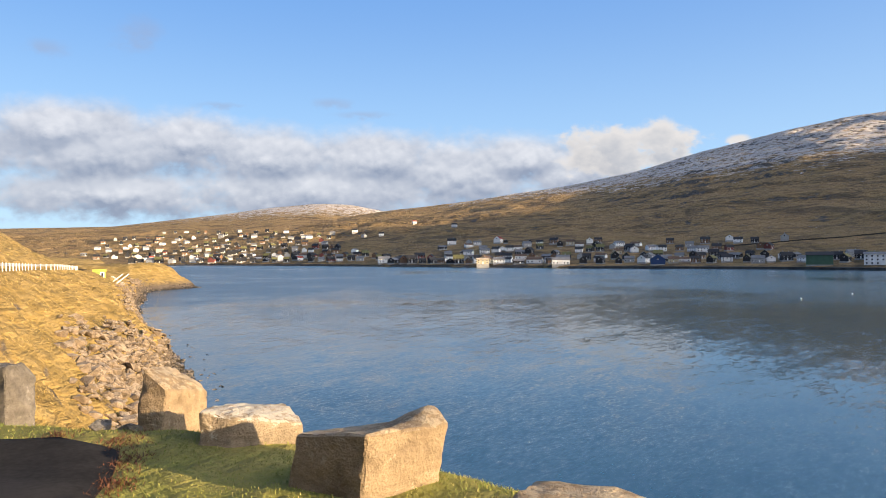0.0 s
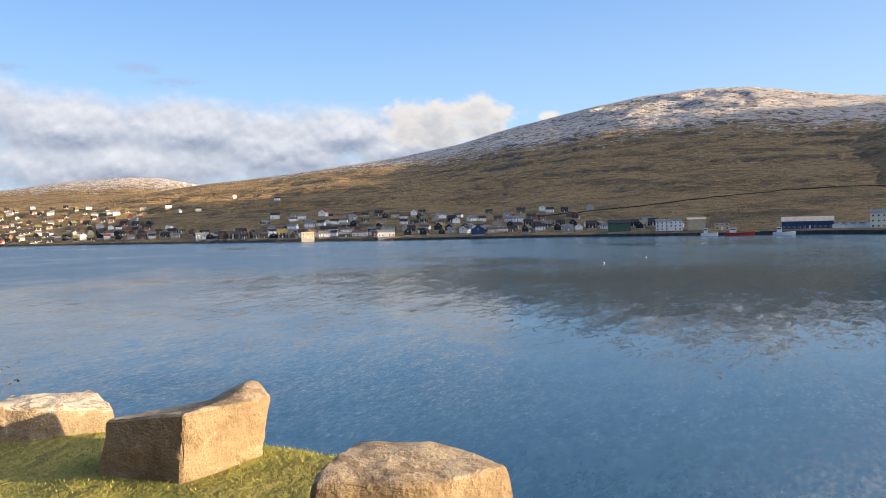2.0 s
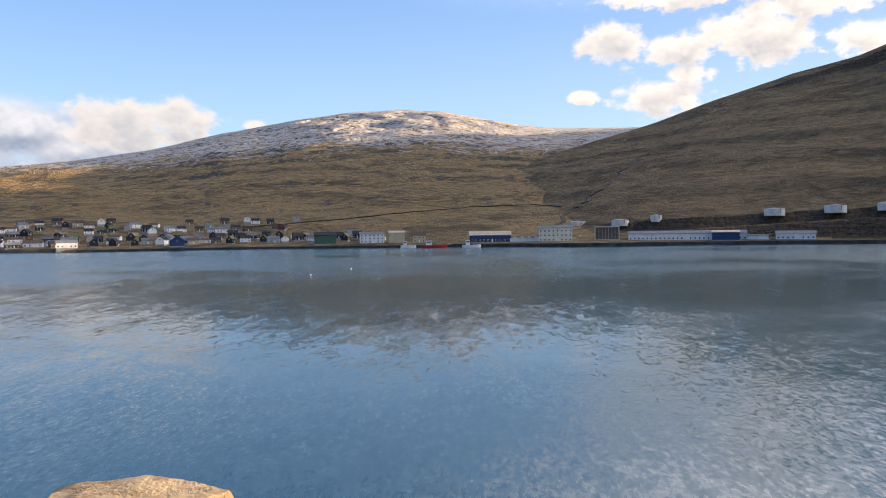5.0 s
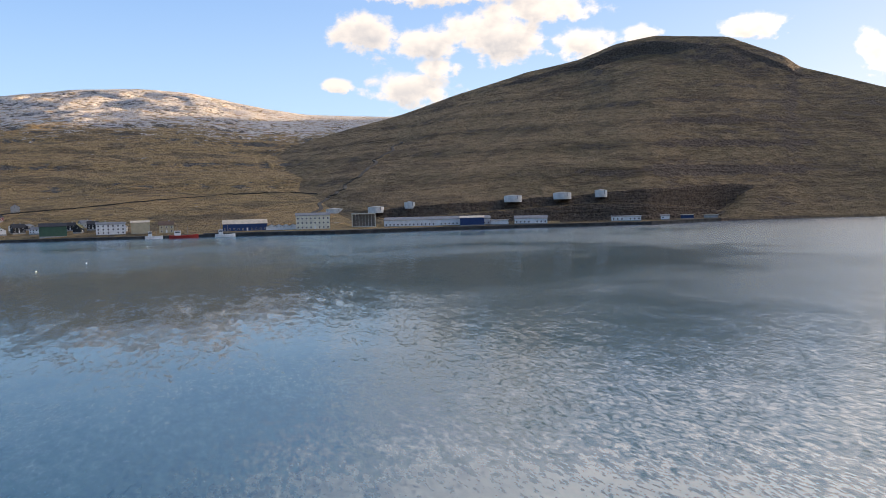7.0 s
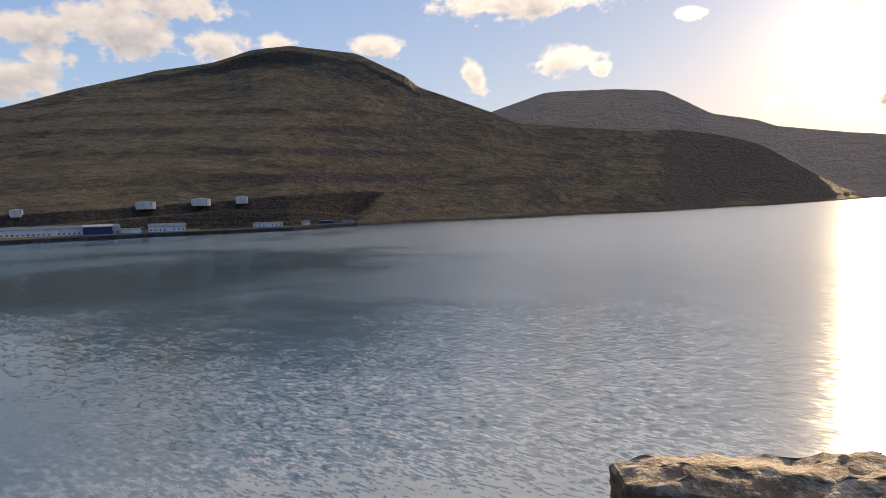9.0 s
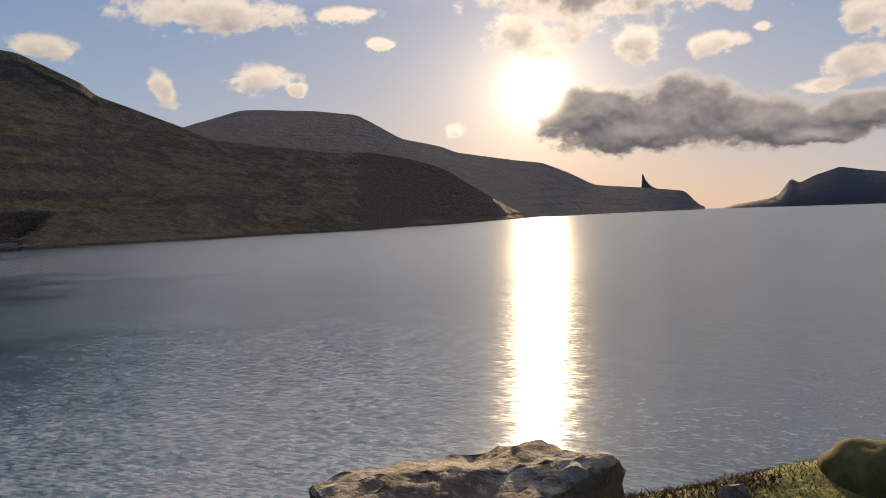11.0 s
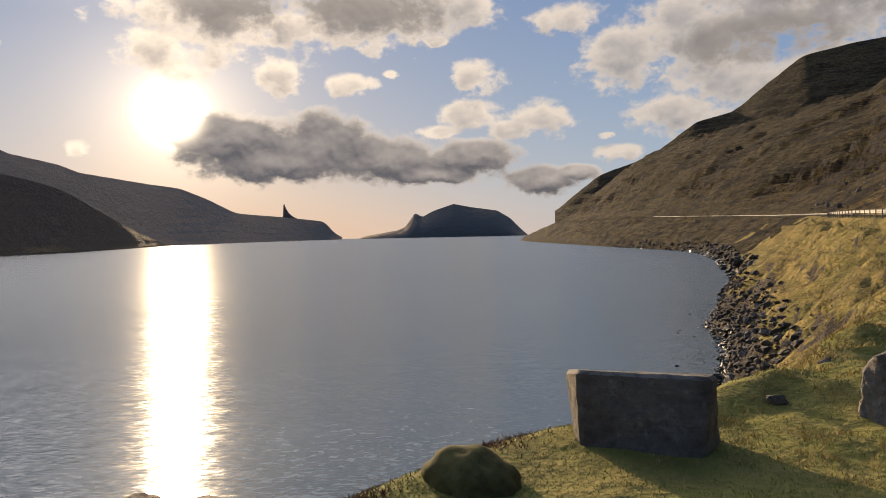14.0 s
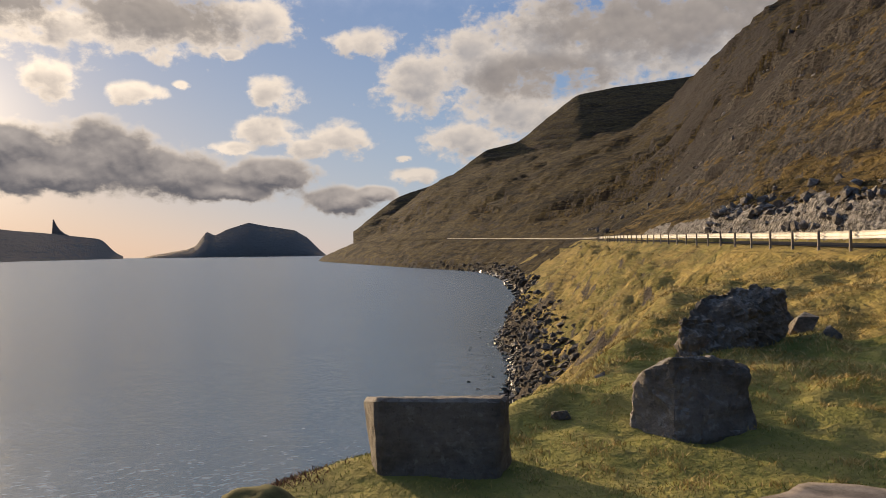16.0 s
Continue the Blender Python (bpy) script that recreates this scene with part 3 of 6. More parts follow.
def ground_z(x, y, rough=True):
    x, y = np.asarray(x, float), np.asarray(y, float)
    d, _ = side_of(COAST, x, y)
    e, run = side_of(ROAD, x, y)
    e = -e  # towards the water is positive
    zr = np.interp(y, *zip(*ROAD_Z))
    t = np.clip(d / np.maximum(d + np.maximum(e, 0), 0.1), 0, 1)
    lumps = fbm(x, y, 9.0, 4) if rough else 0.0
    t = np.clip(t + 0.10 * lumps * smooth01(t * 4) * smooth01((1 - t) * 4), 0, 1)
    bank = zr * (0.16 * smooth01(t / 0.12) + 0.84 * np.clip((t - 0.05) / 0.95, 0, 1) ** np.interp(y, [-45, -20, 20, 50, 100, 140], [0.85, 1.0, 1.25, 1.05, 0.8, 0.45]))
    z = np.where(d > 0, bank, 0.35 * d)
    # the grassy point at the far end of the bank
    point = smooth01((y - 262) / 14) * smooth01((345 - y) / 20) * smooth01((x + 190) / 30)
    z = np.where(d > 0, np.maximum(z, point * 9.4 * smooth01((d + 2.5 * lumps) / 15)), z)
    # the pull-off
    q, _ = side_of(EDGE, x, y)
    q = -q
    lot = LOT_Z + (zr - LOT_Z) * smooth01(1 - e / 9.5) + np.clip((-y - 6.0) / 22, 0, 1) * 0.7 * smooth01(e / 4)
    lot = lot - np.maximum(q, 0) * 0.85 - 0.35 * smooth01((q + 0.5) / 1.0)
    z = np.maximum(z, lot - np.maximum(-y - 22, 0) * 0.25)
    # the road and the slope above it
    g = np.maximum(-e - ROAD_WIDTH, 0)
    rise = np.interp(g, [0, 8, 60, 110, 212, 267, 350, 500, 700, 1200], [0, 4, 46, 86, 148, 165, 185, 215, 260, 300])
    az = np.degrees(np.arctan2(x, y)) % 360
    spur = np.interp(az, [150, 160, 168, 171, 174, 178, 185], [1.0, 0.80, 0.76, 0.86, 1.06, 1.2, 1.3])
    rise = rise * (1 + (spur - 1) * smooth01((np.hypot(x, y) - 100) / 200))
    cut = np.interp(y, [-140, -80, -40, 10, 40], [1.0, 1.5, 2.6, 2.6, 1.2]) * (1 + 0.9 * fbm(x, y, 7.0, 3)) * smooth01((g - 0.6 - 1.6 * fbm(x, y, 4.0, 3)) / 1.4)
    cap = np.interp(y, [-10, 45, 85, 150, 230, 300, 400], [500, 70, 32, 22, 18, 6.0, 0.0])
    up = np.minimum(rise + cut, cap * (1 - np.exp(-(rise + cut) / np.maximum(cap, 0.1)))) * (y > -10) + (rise + cut) * (y <= -10)
    z = np.where(e < 0, zr + up, z)
    if rough:
        wild = smooth01((z - 0.5) / 2.0) * np.where(e < 0, smooth01(g / 5), np.maximum(smooth01(q / 2.0), smooth01((-y - 24) / 14)) * smooth01((e - 1.0) / 2.0))
        wild = np.maximum(wild, 0.08 * smooth01((e - 0.5)))
        z = z + wild * smooth01((-y - 24) / 14) * (e > 0) * 1.5 * fbm(x + 31, y, 7.0, 3)
        z = z + wild * smooth01((y - 12) / 20) * 1.0 * fbm(x + 77, y, 5.0, 4)
        z = z + wild * (0.85 * fbm(x, y, 3.2, 4) + 0.75 * fbm(x + 50, y, 1.0, 3))
        z = z + smooth01((z - 2) / 4) * (e > 2) * smooth01((np.hypot(x, y) - 40) / 60) * 1.6 * fbm(x, y, 11.0, 4)
        far = np.hypot(x, y)
        tuft = smooth01((-y - 5.0) / 3) * smooth01((e - 0.8) / 1.5) * smooth01((z - 3) / 2)
        z = z + tuft * (far < 60) * (0.20 * fbm(x, y, 0.9, 2) + 0.14 * fbm(x + 9, y, 0.42, 2))
        z = z + tuft * smooth01((far - 12) / 12) * (0.55 * np.abs(fbm(x, y + 40, 2.4, 2)) + 0.9 * np.abs(fbm(x + 13, y, 6.0, 3)) * smooth01((far - 30) / 40))
        rocky = smooth01(g / 40)
        # ribs and gullies that run down the slope
        along = run * 3300 + 0.35 * g
        z = z + smooth01((g - 12) / 70) * (11 * np.abs(fbm(along, 0.16 * g + 300, 46.0, 3)) + 4.0 * fbm(along + 90, 0.25 * g, 17.0, 3)) * (y < 20)
        z = z + rocky * (14 * fbm(x, y, 120.0, 5) + 1.6 * fbm(x, y, 12.0, 4))
        stair = 9.0 + 2.5 * fbm(x, y, 90.0, 2)
        ph = (z / stair) % 1.0
        z = z + rocky * 1.0 * stair * (smooth01((ph - 0.4) / 0.2) - ph) * np.clip(0.35 + 1.9 * fbm(x, y, 60.0, 4), 0, 1)
        z = z + 0.03 * fbm(x, y, 0.5, 3) * smooth01((e - 1) / 3)
    return z


def polar(name, az0, az1, step, radii, height, mat, low=-1.2):
    az = np.arange(az0, az1 + step / 2, step)
    A, R = np.meshgrid(np.radians(az), radii)
    X, Y = R * np.sin(A), R * np.cos(A)
    Z = height(X, Y)
    ob = link(name, grid_mesh(name, X, Y, Z, Z > low), mat)
    return ob


RADII = np.concatenate([np.geomspace(0.6, 10, 90)[:-1], np.geomspace(10, 420, 250)[:-1], np.geomspace(420, 1900, 110)])
def steep_side(ob):
    """The mountainside above the road takes a browner cover, its far part coloured as shaded."""
    ob.data.materials.append(M_SLOPE)
    ob.data.materials.append(M_TURF)
    ob.data.materials.append(M_CUT)
    ob.data.materials.append(M_OLIVE)
    ob.data.materials.append(M_SLOPE_SHADED)
    n = len(ob.data.polygons)
    c = np.empty(n * 3, np.float32)
    ob.data.polygons.foreach_get("center", c)
    c = c.reshape(-1, 3)
    e, _ = side_of(ROAD, c[:, 0], c[:, 1])
    q, _ = side_of(EDGE, c[:, 0], c[:, 1])
    turf = (q > -0.5) & (np.hypot(c[:, 0], c[:, 1]) < 13) & (c[:, 2] > LOT_Z - 0.6)
    x, y = c[:, 0], c[:, 1]
    bank = np.where(y + 4 * fbm(x, y, 3.0, 3) < -8.5, 4, 0)
    # the far bank also takes the cover with shade in its colour
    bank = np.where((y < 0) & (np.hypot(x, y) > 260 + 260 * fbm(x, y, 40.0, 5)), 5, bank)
    cutting = (e > ROAD_WIDTH + 0.3) & (e < ROAD_WIDTH + 2.6 + 3.0 * fbm(x, y, 6.0, 3)) & (y < 40) & (y > -160)
    above = (e > ROAD_WIDTH + 0.6) & (y < 45)
    # far slope: cloud shade by a darker colour, with a ragged border
    far_shade = np.hypot(x, y) + 0.5 * np.maximum(e - 60, 0) > 270 + 300 * fbm(x, y, 30.0, 5)
    ob.data.polygons.foreach_set("material_index", np.where(turf, 2, np.where(cutting, 3, np.where(above, np.where(far_shade, 5, 1), bank))).astype(np.int32))


ground = tagged(polar("ground", 132, 345, 0.25, RADII, ground_z, M_NEAR), "grassy roadside bank and steep mountainside above the sea", "ground", kind="structure")
steep_side(ground)
ground_b = tagged(polar("ground", -15, 132, 0.5, np.geomspace(0.6, 60, 160), ground_z, M_NEAR), "grassy edge of the roadside pull-off falling to the sea", "ground", kind="structure")
steep_side(ground_b)


# ---------------------------------------------------------------- the hills across the water
SHORE = [(-40, 1150), (-32, 1020), (-20, 880), (-8, 690), (2, 590), (10, 535), (20, 515), (31, 485), (40, 468), (48, 450), (57, 465), (64, 480), (73, 500), (78, 570),
         (84, 620), (91, 655), (95, 740), (102, 800), (107, 1020), (110, 1120), (113, 1450), (115.3, 1850), (118, 2300), (123, 3100), (128.9, 4300)]


SHEETS = {}


def sheet_z(key, az, r):
    """The height of a built hillside at a bearing and distance."""
    a, R, Z = SHEETS[key]
    j = int(np.clip(np.searchsorted(a, az), 0, len(a) - 1))
    return float(np.interp(r, R[:, j], Z[:, j]))


def hill_sheet(name, az0, az1, step, shore, ridge_r, ridge_el, mat, power=1.15, shelf=None, behind=900, rows=230, bumps=10.0, ledges=0.0, foot=-3.0, back=0.55, cut=None, cap=None):
    """A hillside that rises from a shore line to a ridge of given bearing, distance and angle above the eye."""
    az = np.arange(az0, az1 + step / 2, step)
    r0, r1, el = table(shore, az, 9), table(ridge_r, az, 9), table(ridge_el, az, 4)
    z1 = EYE + r1 * np.tan(np.radians(el))
    span = r1 - r0
    u = np.concatenate([np.linspace(-0.02, 0.12, rows // 5)[:-1], np.linspace(0.12, 1.0, rows)[:-1], np.linspace(1.0, 1.0 + behind / np.mean(span), rows // 8)])
    U = np.repeat(u[:, None], len(az), 1)
    R = r0 + U * span
    A = np.radians(az)[None, :]
    X, Y = R * np.sin(A), R * np.cos(A)
    W = smooth01(U * 6) * smooth01(np.minimum((az - az0) / 2, 1.0))[None, :]
    top = 1 - smooth01((U - 0.75) / 0.25) * 0.75
    Z = z1 * np.clip(U, 0, 1) ** power
    if shelf is not None:
        sh = np.minimum(2.6 * smooth01((R - r0) / 6) + np.maximum(R - r0 - 25, 0) * table(shelf, az, 9), 60)
        Z = np.where(U > 0, np.maximum(Z, sh) + 0.12 * np.minimum(Z, sh), Z)
    Z = np.where(U > 1, z1 - (R - r1) * (table(back, az, 9) if isinstance(back, list) else back), Z)
    Z = Z + W * top * (bumps * fbm(X, Y, 260.0, 5, 0.55) + bumps * 0.25 * fbm(X, Y, 40.0, 4))
    if ledges:
        step_z = 26.0 + 8 * fbm(X, Y, 700.0, 2)
        ph = (Z / step_z) % 1.0
        Z = Z + W * top * ledges * step_z * (smooth01((ph - 0.35) / 0.3) - ph) * np.clip(0.6 + 1.6 * fbm(X, Y, 300.0, 3), 0, 1)
    if cap is not None:
        drop = table(cap, az, 9) * np.clip(0.9 + 2.2 * fbm(X, Y, 110.0, 4), 0, 2)
        Z = Z - drop * (1 - smooth01((U - 0.93 + 0.05 * fbm(X, Y, 120.0, 3)) / 0.018)) * smooth01((U - 0.55) / 0.35) * (U < 1)
    if cut is not None:
        wall = table(cut, az, 9)
        run = R - r0
        ragged = run + 5 * fbm(X, Y, 22.0, 3)
        face = 2.4 + wall * smooth01((ragged - 34) / 7)
        share = np.clip(wall / 5, 0, 1) * (run > 0)
        Z = np.where(run < 60, Z * (1 - share) + face * share, np.maximum(Z, (2.4 + wall) * share))
    Z = np.where(U < 0, foot, Z)
    SHEETS[name + str(az0)] = (az, R, Z)
    return link(name, grid_mesh(name, X, Y, Z), mat)


HILL_A = tagged(hill_sheet("hill", -42, 6, 0.25, [(-42, 1500), (6, 1500)], [(-42, 3600), (6, 3600)],
                           [(-42, 1.8), (-32, 1.82), (-25, 2.0), (-18, 2.87), (-13.5, 3.5), (-10, 3.82), (-7.4, 3.73), (-4.2, 3.1), (0, 2.6), (6, 2.2)],
                           M_SNOW, 1.0, rows=80, bumps=12.0), "low rounded moorland hill far behind the village", "hill", kind="structure")
HILL_B = tagged(hill_sheet("hill", -42, 66, 0.2, SHORE, [(-42, 2300), (-10, 2300), (20, 2400), (66, 2500)],
                           [(-42, 1.2), (-20, 1.5), (-10, 2.2), (-4.2, 3.1), (0, 3.55), (3.5, 4.0), (9.8, 4.85), (15, 5.75), (20, 7.1), (25.5, 8.2), (29.8, 8.85),
                            (34, 9.13), (37.5, 8.9), (42.4, 7.93), (46, 7.4), (51.4, 7.25), (54, 7.2), (60, 6.6), (66, 5.5)],
                           M_SNOW, 1.18, shelf=[(-42, 0.07), (-8, 0.085), (10, 0.10), (35, 0.09), (48, 0.06)], bumps=18.0, ledges=0.25, cap=[(-42, 0), (10, 0), (20, 8), (34, 14), (40, 8), (46, 0), (66, 0)]),
                "broad hill with brown grass slopes and a snow dusted top", "hill", kind="structure")
HILL_C = tagged(hill_sheet("hill", 36, 115.6, 0.15, [(36, 700), (44, 560), (50, 475), *SHORE[10:]],
                           [(36, 1150), (60, 1080), (73, 1050), (84, 980), (91, 950), (97, 1010), (102, 1060), (107, 1270), (110, 1360), (113, 1640), (115.6, 2000)],
                           [(36, 1.2), (40, 3.4), (46, 5.4), (50, 6.5), (53.6, 7.42), (57.8, 8.8), (63.5, 10.35), (67.6, 11.05), (70.4, 12.03), (73.4, 12.44), (78.5, 11.9),
                            (82.4, 10.1), (83.2, 9.35), (89, 7.25), (91, 6.3), (97.5, 5.58), (99.8, 5.25), (103.4, 5.2), (105.8, 4.71), (107.3, 4.29), (109.2, 3.61),
                            (111.8, 1.9), (113.5, 0.8), (115.6, -0.3)],
                           M_DARK, 1.08, shelf=[(36, 0.0), (48, 0.02), (70, 0.03), (116, 0.0)], cut=[(50, 0), (53, 5), (60, 9), (68, 13), (73, 12), (77, 7), (80, 0)], bumps=9.0, ledges=0.13, back=[(36, 0.3), (50, 0.1), (56, -0.10), (63, -0.14), (73, -0.17), (80, -0.14), (88, -0.06), (93, 0.2), (116, 0.55)], behind=1100, cap=[(36, 0), (60, 0), (64, 7), (73, 11), (80, 7), (84, 0), (116, 0)]),
                "steep dark brown terraced hill with rock bands", "hill", kind="structure")
HILL_D = tagged(hill_sheet("headland", 82, 129.0, 0.15, [(82, 1500), (110, 1800), (116, 2100), (123, 3000), (129, 4100)],
                           [(82, 2700), (93, 2800), (105, 3000), (116, 3300), (121, 3600), (125, 3900), (129, 4250)],
                           [(82, 5.0), (89.1, 7.28), (91, 7.85), (93.2, 8.53), (94.4, 8.58), (98.8, 8.5), (100.5, 8.32), (102.2, 8.15), (103.8, 7.3), (105.6, 6.23), (108.9, 5.49),
                            (110, 5.0), (114.5, 4.23), (116.8, 3.93), (118.9, 3.03), (120.8, 2.0), (124.3, 1.64), (127.7, 1.24), (128.1, 0.5), (129, -0.1)],
                           M_FAR, 1.1, bumps=10.0, ledges=0.12, rows=120, behind=400), "long hazy headland with a flat topped mountain", "headland", kind="structure")
ISLAND = tagged(hill_sheet("island", 130.4, 143.8, 0.05, [(130, 4380), (144, 4380)], [(130, 4560), (144, 4560)],
                           [(130.4, -0.1), (131.0, 0.05), (131.7, 0.15), (133.4, 0.45), (134.0, 0.7), (134.8, 1.80), (135.4, 1.48), (136.3, 1.95), (137.9, 2.48), (139.3, 2.19), (141.4, 1.86),
                            (142.4, 1.27), (143.3, 0.35), (143.8, -0.1)],
                           M_FAR, 0.6, bumps=10.0, rows=60, behind=300), "steep sided island on the horizon", "island", kind="structure")
# its dark tone is shade put into the base colour
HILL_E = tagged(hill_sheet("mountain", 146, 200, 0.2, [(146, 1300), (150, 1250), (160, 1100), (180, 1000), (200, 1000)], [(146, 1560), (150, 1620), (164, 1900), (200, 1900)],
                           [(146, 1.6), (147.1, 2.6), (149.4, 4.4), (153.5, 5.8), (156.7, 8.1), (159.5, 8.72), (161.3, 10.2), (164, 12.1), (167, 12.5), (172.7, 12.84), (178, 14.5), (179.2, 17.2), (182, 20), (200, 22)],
                           M_SLOPE_SHADED, 1.1, bumps=14.0, ledges=0.4, rows=120), "dark plateau mountain behind the coastal slope", "mountain", kind="structure")

# the sea
bm = bmesh.new()
bmesh.ops.create_circle(bm, cap_ends=True, segments=96, radius=4950)
sea = tagged(link("water", bm_mesh("water", bm), M_WATER), "calm blue sea water with ripples and slicks", "water", kind="structure")


# ---------------------------------------------------------------- boulders round the pull-off
def block_stone(foot, top, base, seed, rough, layers, knobs, bevel):
    """A quarried block: the hull of its foot and top corners, with worn edges, chipped faces and raised knobs on top."""
    bm = bmesh.new()
    for x, y in foot:
        bm.verts.new((x, y, base))
    for p in top:
        bm.verts.new(p)
    out = bmesh.ops.convex_hull(bm, input=bm.verts[:])
    inside = {g for key in ("geom_interior", "geom_unused") for g in out[key] if isinstance(g, bmesh.types.BMVert)}
    bmesh.ops.delete(bm, geom=list(inside), context="VERTS")
    bmesh.ops.dissolve_limit(bm, angle_limit=radians(9), verts=bm.verts[:], edges=bm.edges[:])
    bmesh.ops.bevel(bm, geom=bm.edges[:], offset=bevel, segments=1, affect="EDGES")
    bmesh.ops.triangulate(bm, faces=bm.faces[:])
    for _ in range(6):
        long = [e for e in bm.edges if e.calc_length() > 0.055]
        if not long or len(bm.verts) > 9000:
            break
        bmesh.ops.subdivide_edges(bm, edges=long, cuts=1)
        bmesh.ops.triangulate(bm, faces=[f for f in bm.faces if len(f.verts) > 3])
    bm.normal_update()
    off = Vector((seed * 3.7, seed * 1.3, seed * 5.1))
    moves = []
    for v in bm.verts:
        p = v.co + off
        # flat chips with broken rims, then pits
        chip = 0.9 * round(noise.noise(p * 2.6) * 3.5) / 3.5 + 0.5 * round(noise.noise(p * 6.5) * 3) / 3
        chip += 0.35 * noise.noise(p * 4.0) + 0.35 * noise.noise(p * 13.0) + 0.18 * noise.noise(p * 29.0)
        crack = abs(((v.co.z + 0.25 * v.co.x + 0.12 * noise.noise(p * 1.7)) * layers) % 1.0 - 0.5) * 2 if layers else 0.0
        q = v.co + v.normal * (chip * rough - 0.04 * max(0.0, crack - 0.55))
        for x, y, r, h in knobs:
            near = max(0.0, 1 - math.hypot(v.co.x - x, v.co.y - y) / r)
            q.z += h * near * near * (3 - 2 * near) * max(0.0, min(1.0, (v.co.z - base) * 1.6))
        moves.append(q)
    for v, q in zip(bm.verts, moves):
        v.co = q
    return bm


def boulder(foot, top, base, seed, label, mat=None, rough=0.03, layers=0.0, knobs=(), bevel=0.012):
    bm = block_stone(foot, top, base, seed, rough, layers, knobs, bevel)
    ob = link("boulder", bm_mesh("boulder", bm, True), mat or M_BOULDER)
    cx, cy = sum(p[0] for p in foot) / len(foot), sum(p[1] for p in foot) / len(foot)
    ob.data.transform(Matrix.Translation((-cx, -cy, -base)))
    ob.location = (cx, cy, base)
    ob.data.set_sharp_from_angle(angle=radians(32))
    return tagged(ob, label, "boulder", "boulders round the pull-off")


G = LOT_Z - 0.16
boulder([(-4.62, 6.87), (-4.16, 6.74), (-4.01, 6.97), (-4.32, 7.48), (-4.81, 7.32)],
        [(-4.58, 6.90, 12.92), (-4.20, 6.79, 12.93), (-4.19, 7.07, 12.94), (-4.13, 7.18, 12.77), (-4.34, 7.47, 12.76), (-4.74, 7.22, 12.90)], G, 1,
        "grey basalt boulder at the corner of the asphalt", mat=M_BLACKSTONE)
boulder([(-2.88, 6.57), (-2.60, 6.50), (-2.40, 7.24), (-2.63, 7.58), (-3.06, 7.17)],
        [(-2.81, 6.67, 12.91), (-2.57, 6.58, 12.74), (-2.42, 7.23, 12.61), (-2.70, 7.44, 12.68), (-2.78, 7.35, 12.82), (-2.88, 7.00, 12.90)], G - 0.1, 2,
        "upright brown basalt boulder with a sunlit side in grass", rough=0.028)
boulder([(-1.99, 5.66), (-1.74, 5.62), (-1.20, 5.87), (-1.36, 6.40), (-2.06, 6.21)],
        [(-1.96, 5.67, 12.74), (-1.67, 5.67, 12.67), (-1.18, 5.93, 12.58), (-1.42, 6.33, 12.66), (-1.81, 6.23, 12.69), (-1.99, 5.89, 12.72)], G, 3,
        "low brown basalt boulder with pale lichen on top", rough=0.03, mat=M_LICHEN)
boulder([(-1.09, 4.71), (-0.53, 4.34), (-0.09, 4.78), (-0.16, 5.20), (-0.94, 5.17)],
        [(-0.99, 4.73, 12.79), (-0.48, 4.36, 12.88), (0.04, 4.78, 12.83), (-0.07, 4.99, 12.85), (-0.77, 5.14, 12.73)], G, 4,
        "large angular basalt boulder with a raised corner", rough=0.018, bevel=0.014, knobs=[(-0.11, 4.94, 0.30, 0.085)])
boulder([(0.03, 2.87), (0.11, 2.56), (0.59, 2.44), (1.00, 2.63), (0.97, 3.06), (0.36, 3.24)],
        [(0.28, 2.87, 13.04), (0.18, 2.60, 13.00), (0.58, 2.50, 12.99), (0.98, 2.67, 12.97), (0.90, 2.93, 12.94), (0.78, 3.06, 12.97), (0.40, 3.12, 12.99)], G, 5,
        "flat topped basalt boulder on the grass edge", rough=0.022)
boulder([(2.79, -0.45), (2.49, -0.46), (2.16, -1.28), (2.36, -1.64), (2.68, -1.78), (3.05, -0.75)],
        [(2.79, -0.47, 12.98), (2.54, -0.49, 12.98), (2.25, -1.23, 13.00), (2.41, -1.64, 13.04), (2.74, -1.58, 12.98), (2.92, -1.44, 12.98), (3.05, -1.11, 12.94), (2.98, -0.80, 12.94)], G, 6,
        "long flat basalt boulder beside the parking edge", rough=0.04, mat=M_BROWNSTONE, knobs=[(2.78, -1.42, 0.28, 0.03)])
boulder([(2.79, -4.79), (2.03, -5.18), (2.15, -5.78), (3.16, -5.32)],
        [(2.82, -4.77, 13.02), (1.97, -5.20, 13.00), (2.15, -5.73, 12.91), (3.19, -5.18, 12.91)], G - 0.1, 7,
        "square dark basalt block standing on the grass rim", rough=0.016, mat=M_BLACKSTONE, bevel=0.03)
boulder([(1.46, -6.81), (1.00, -6.63), (0.36, -7.11), (0.47, -7.61), (1.48, -7.48)],
        [(1.37, -6.88, 12.94), (1.19, -6.81, 13.04), (1.03, -6.78, 13.15), (0.74, -7.03, 13.10), (0.47, -7.20, 12.99), (0.55, -7.51, 12.97), (1.25, -7.42, 12.99)], G - 0.1, 8,
        "rugged dark basalt boulder in short grass", rough=0.06, layers=2.0, mat=M_BLACKSTONE)
boulder([(1.61, -10.46), (1.12, -10.43), (0.64, -11.27), (0.19, -12.38), (1.56, -12.29)],
        [(1.53, -10.57, 13.09), (1.33, -11.11, 13.35), (0.95, -11.55, 13.51), (0.56, -12.07, 13.51), (0.26, -12.38, 13.41), (0.67, -11.27, 13.23), (1.08, -10.83, 13.14)], G, 9,
        "layered dark rock outcrop in the grass slope", rough=0.12, layers=5.0, mat=M_BLACKSTONE)


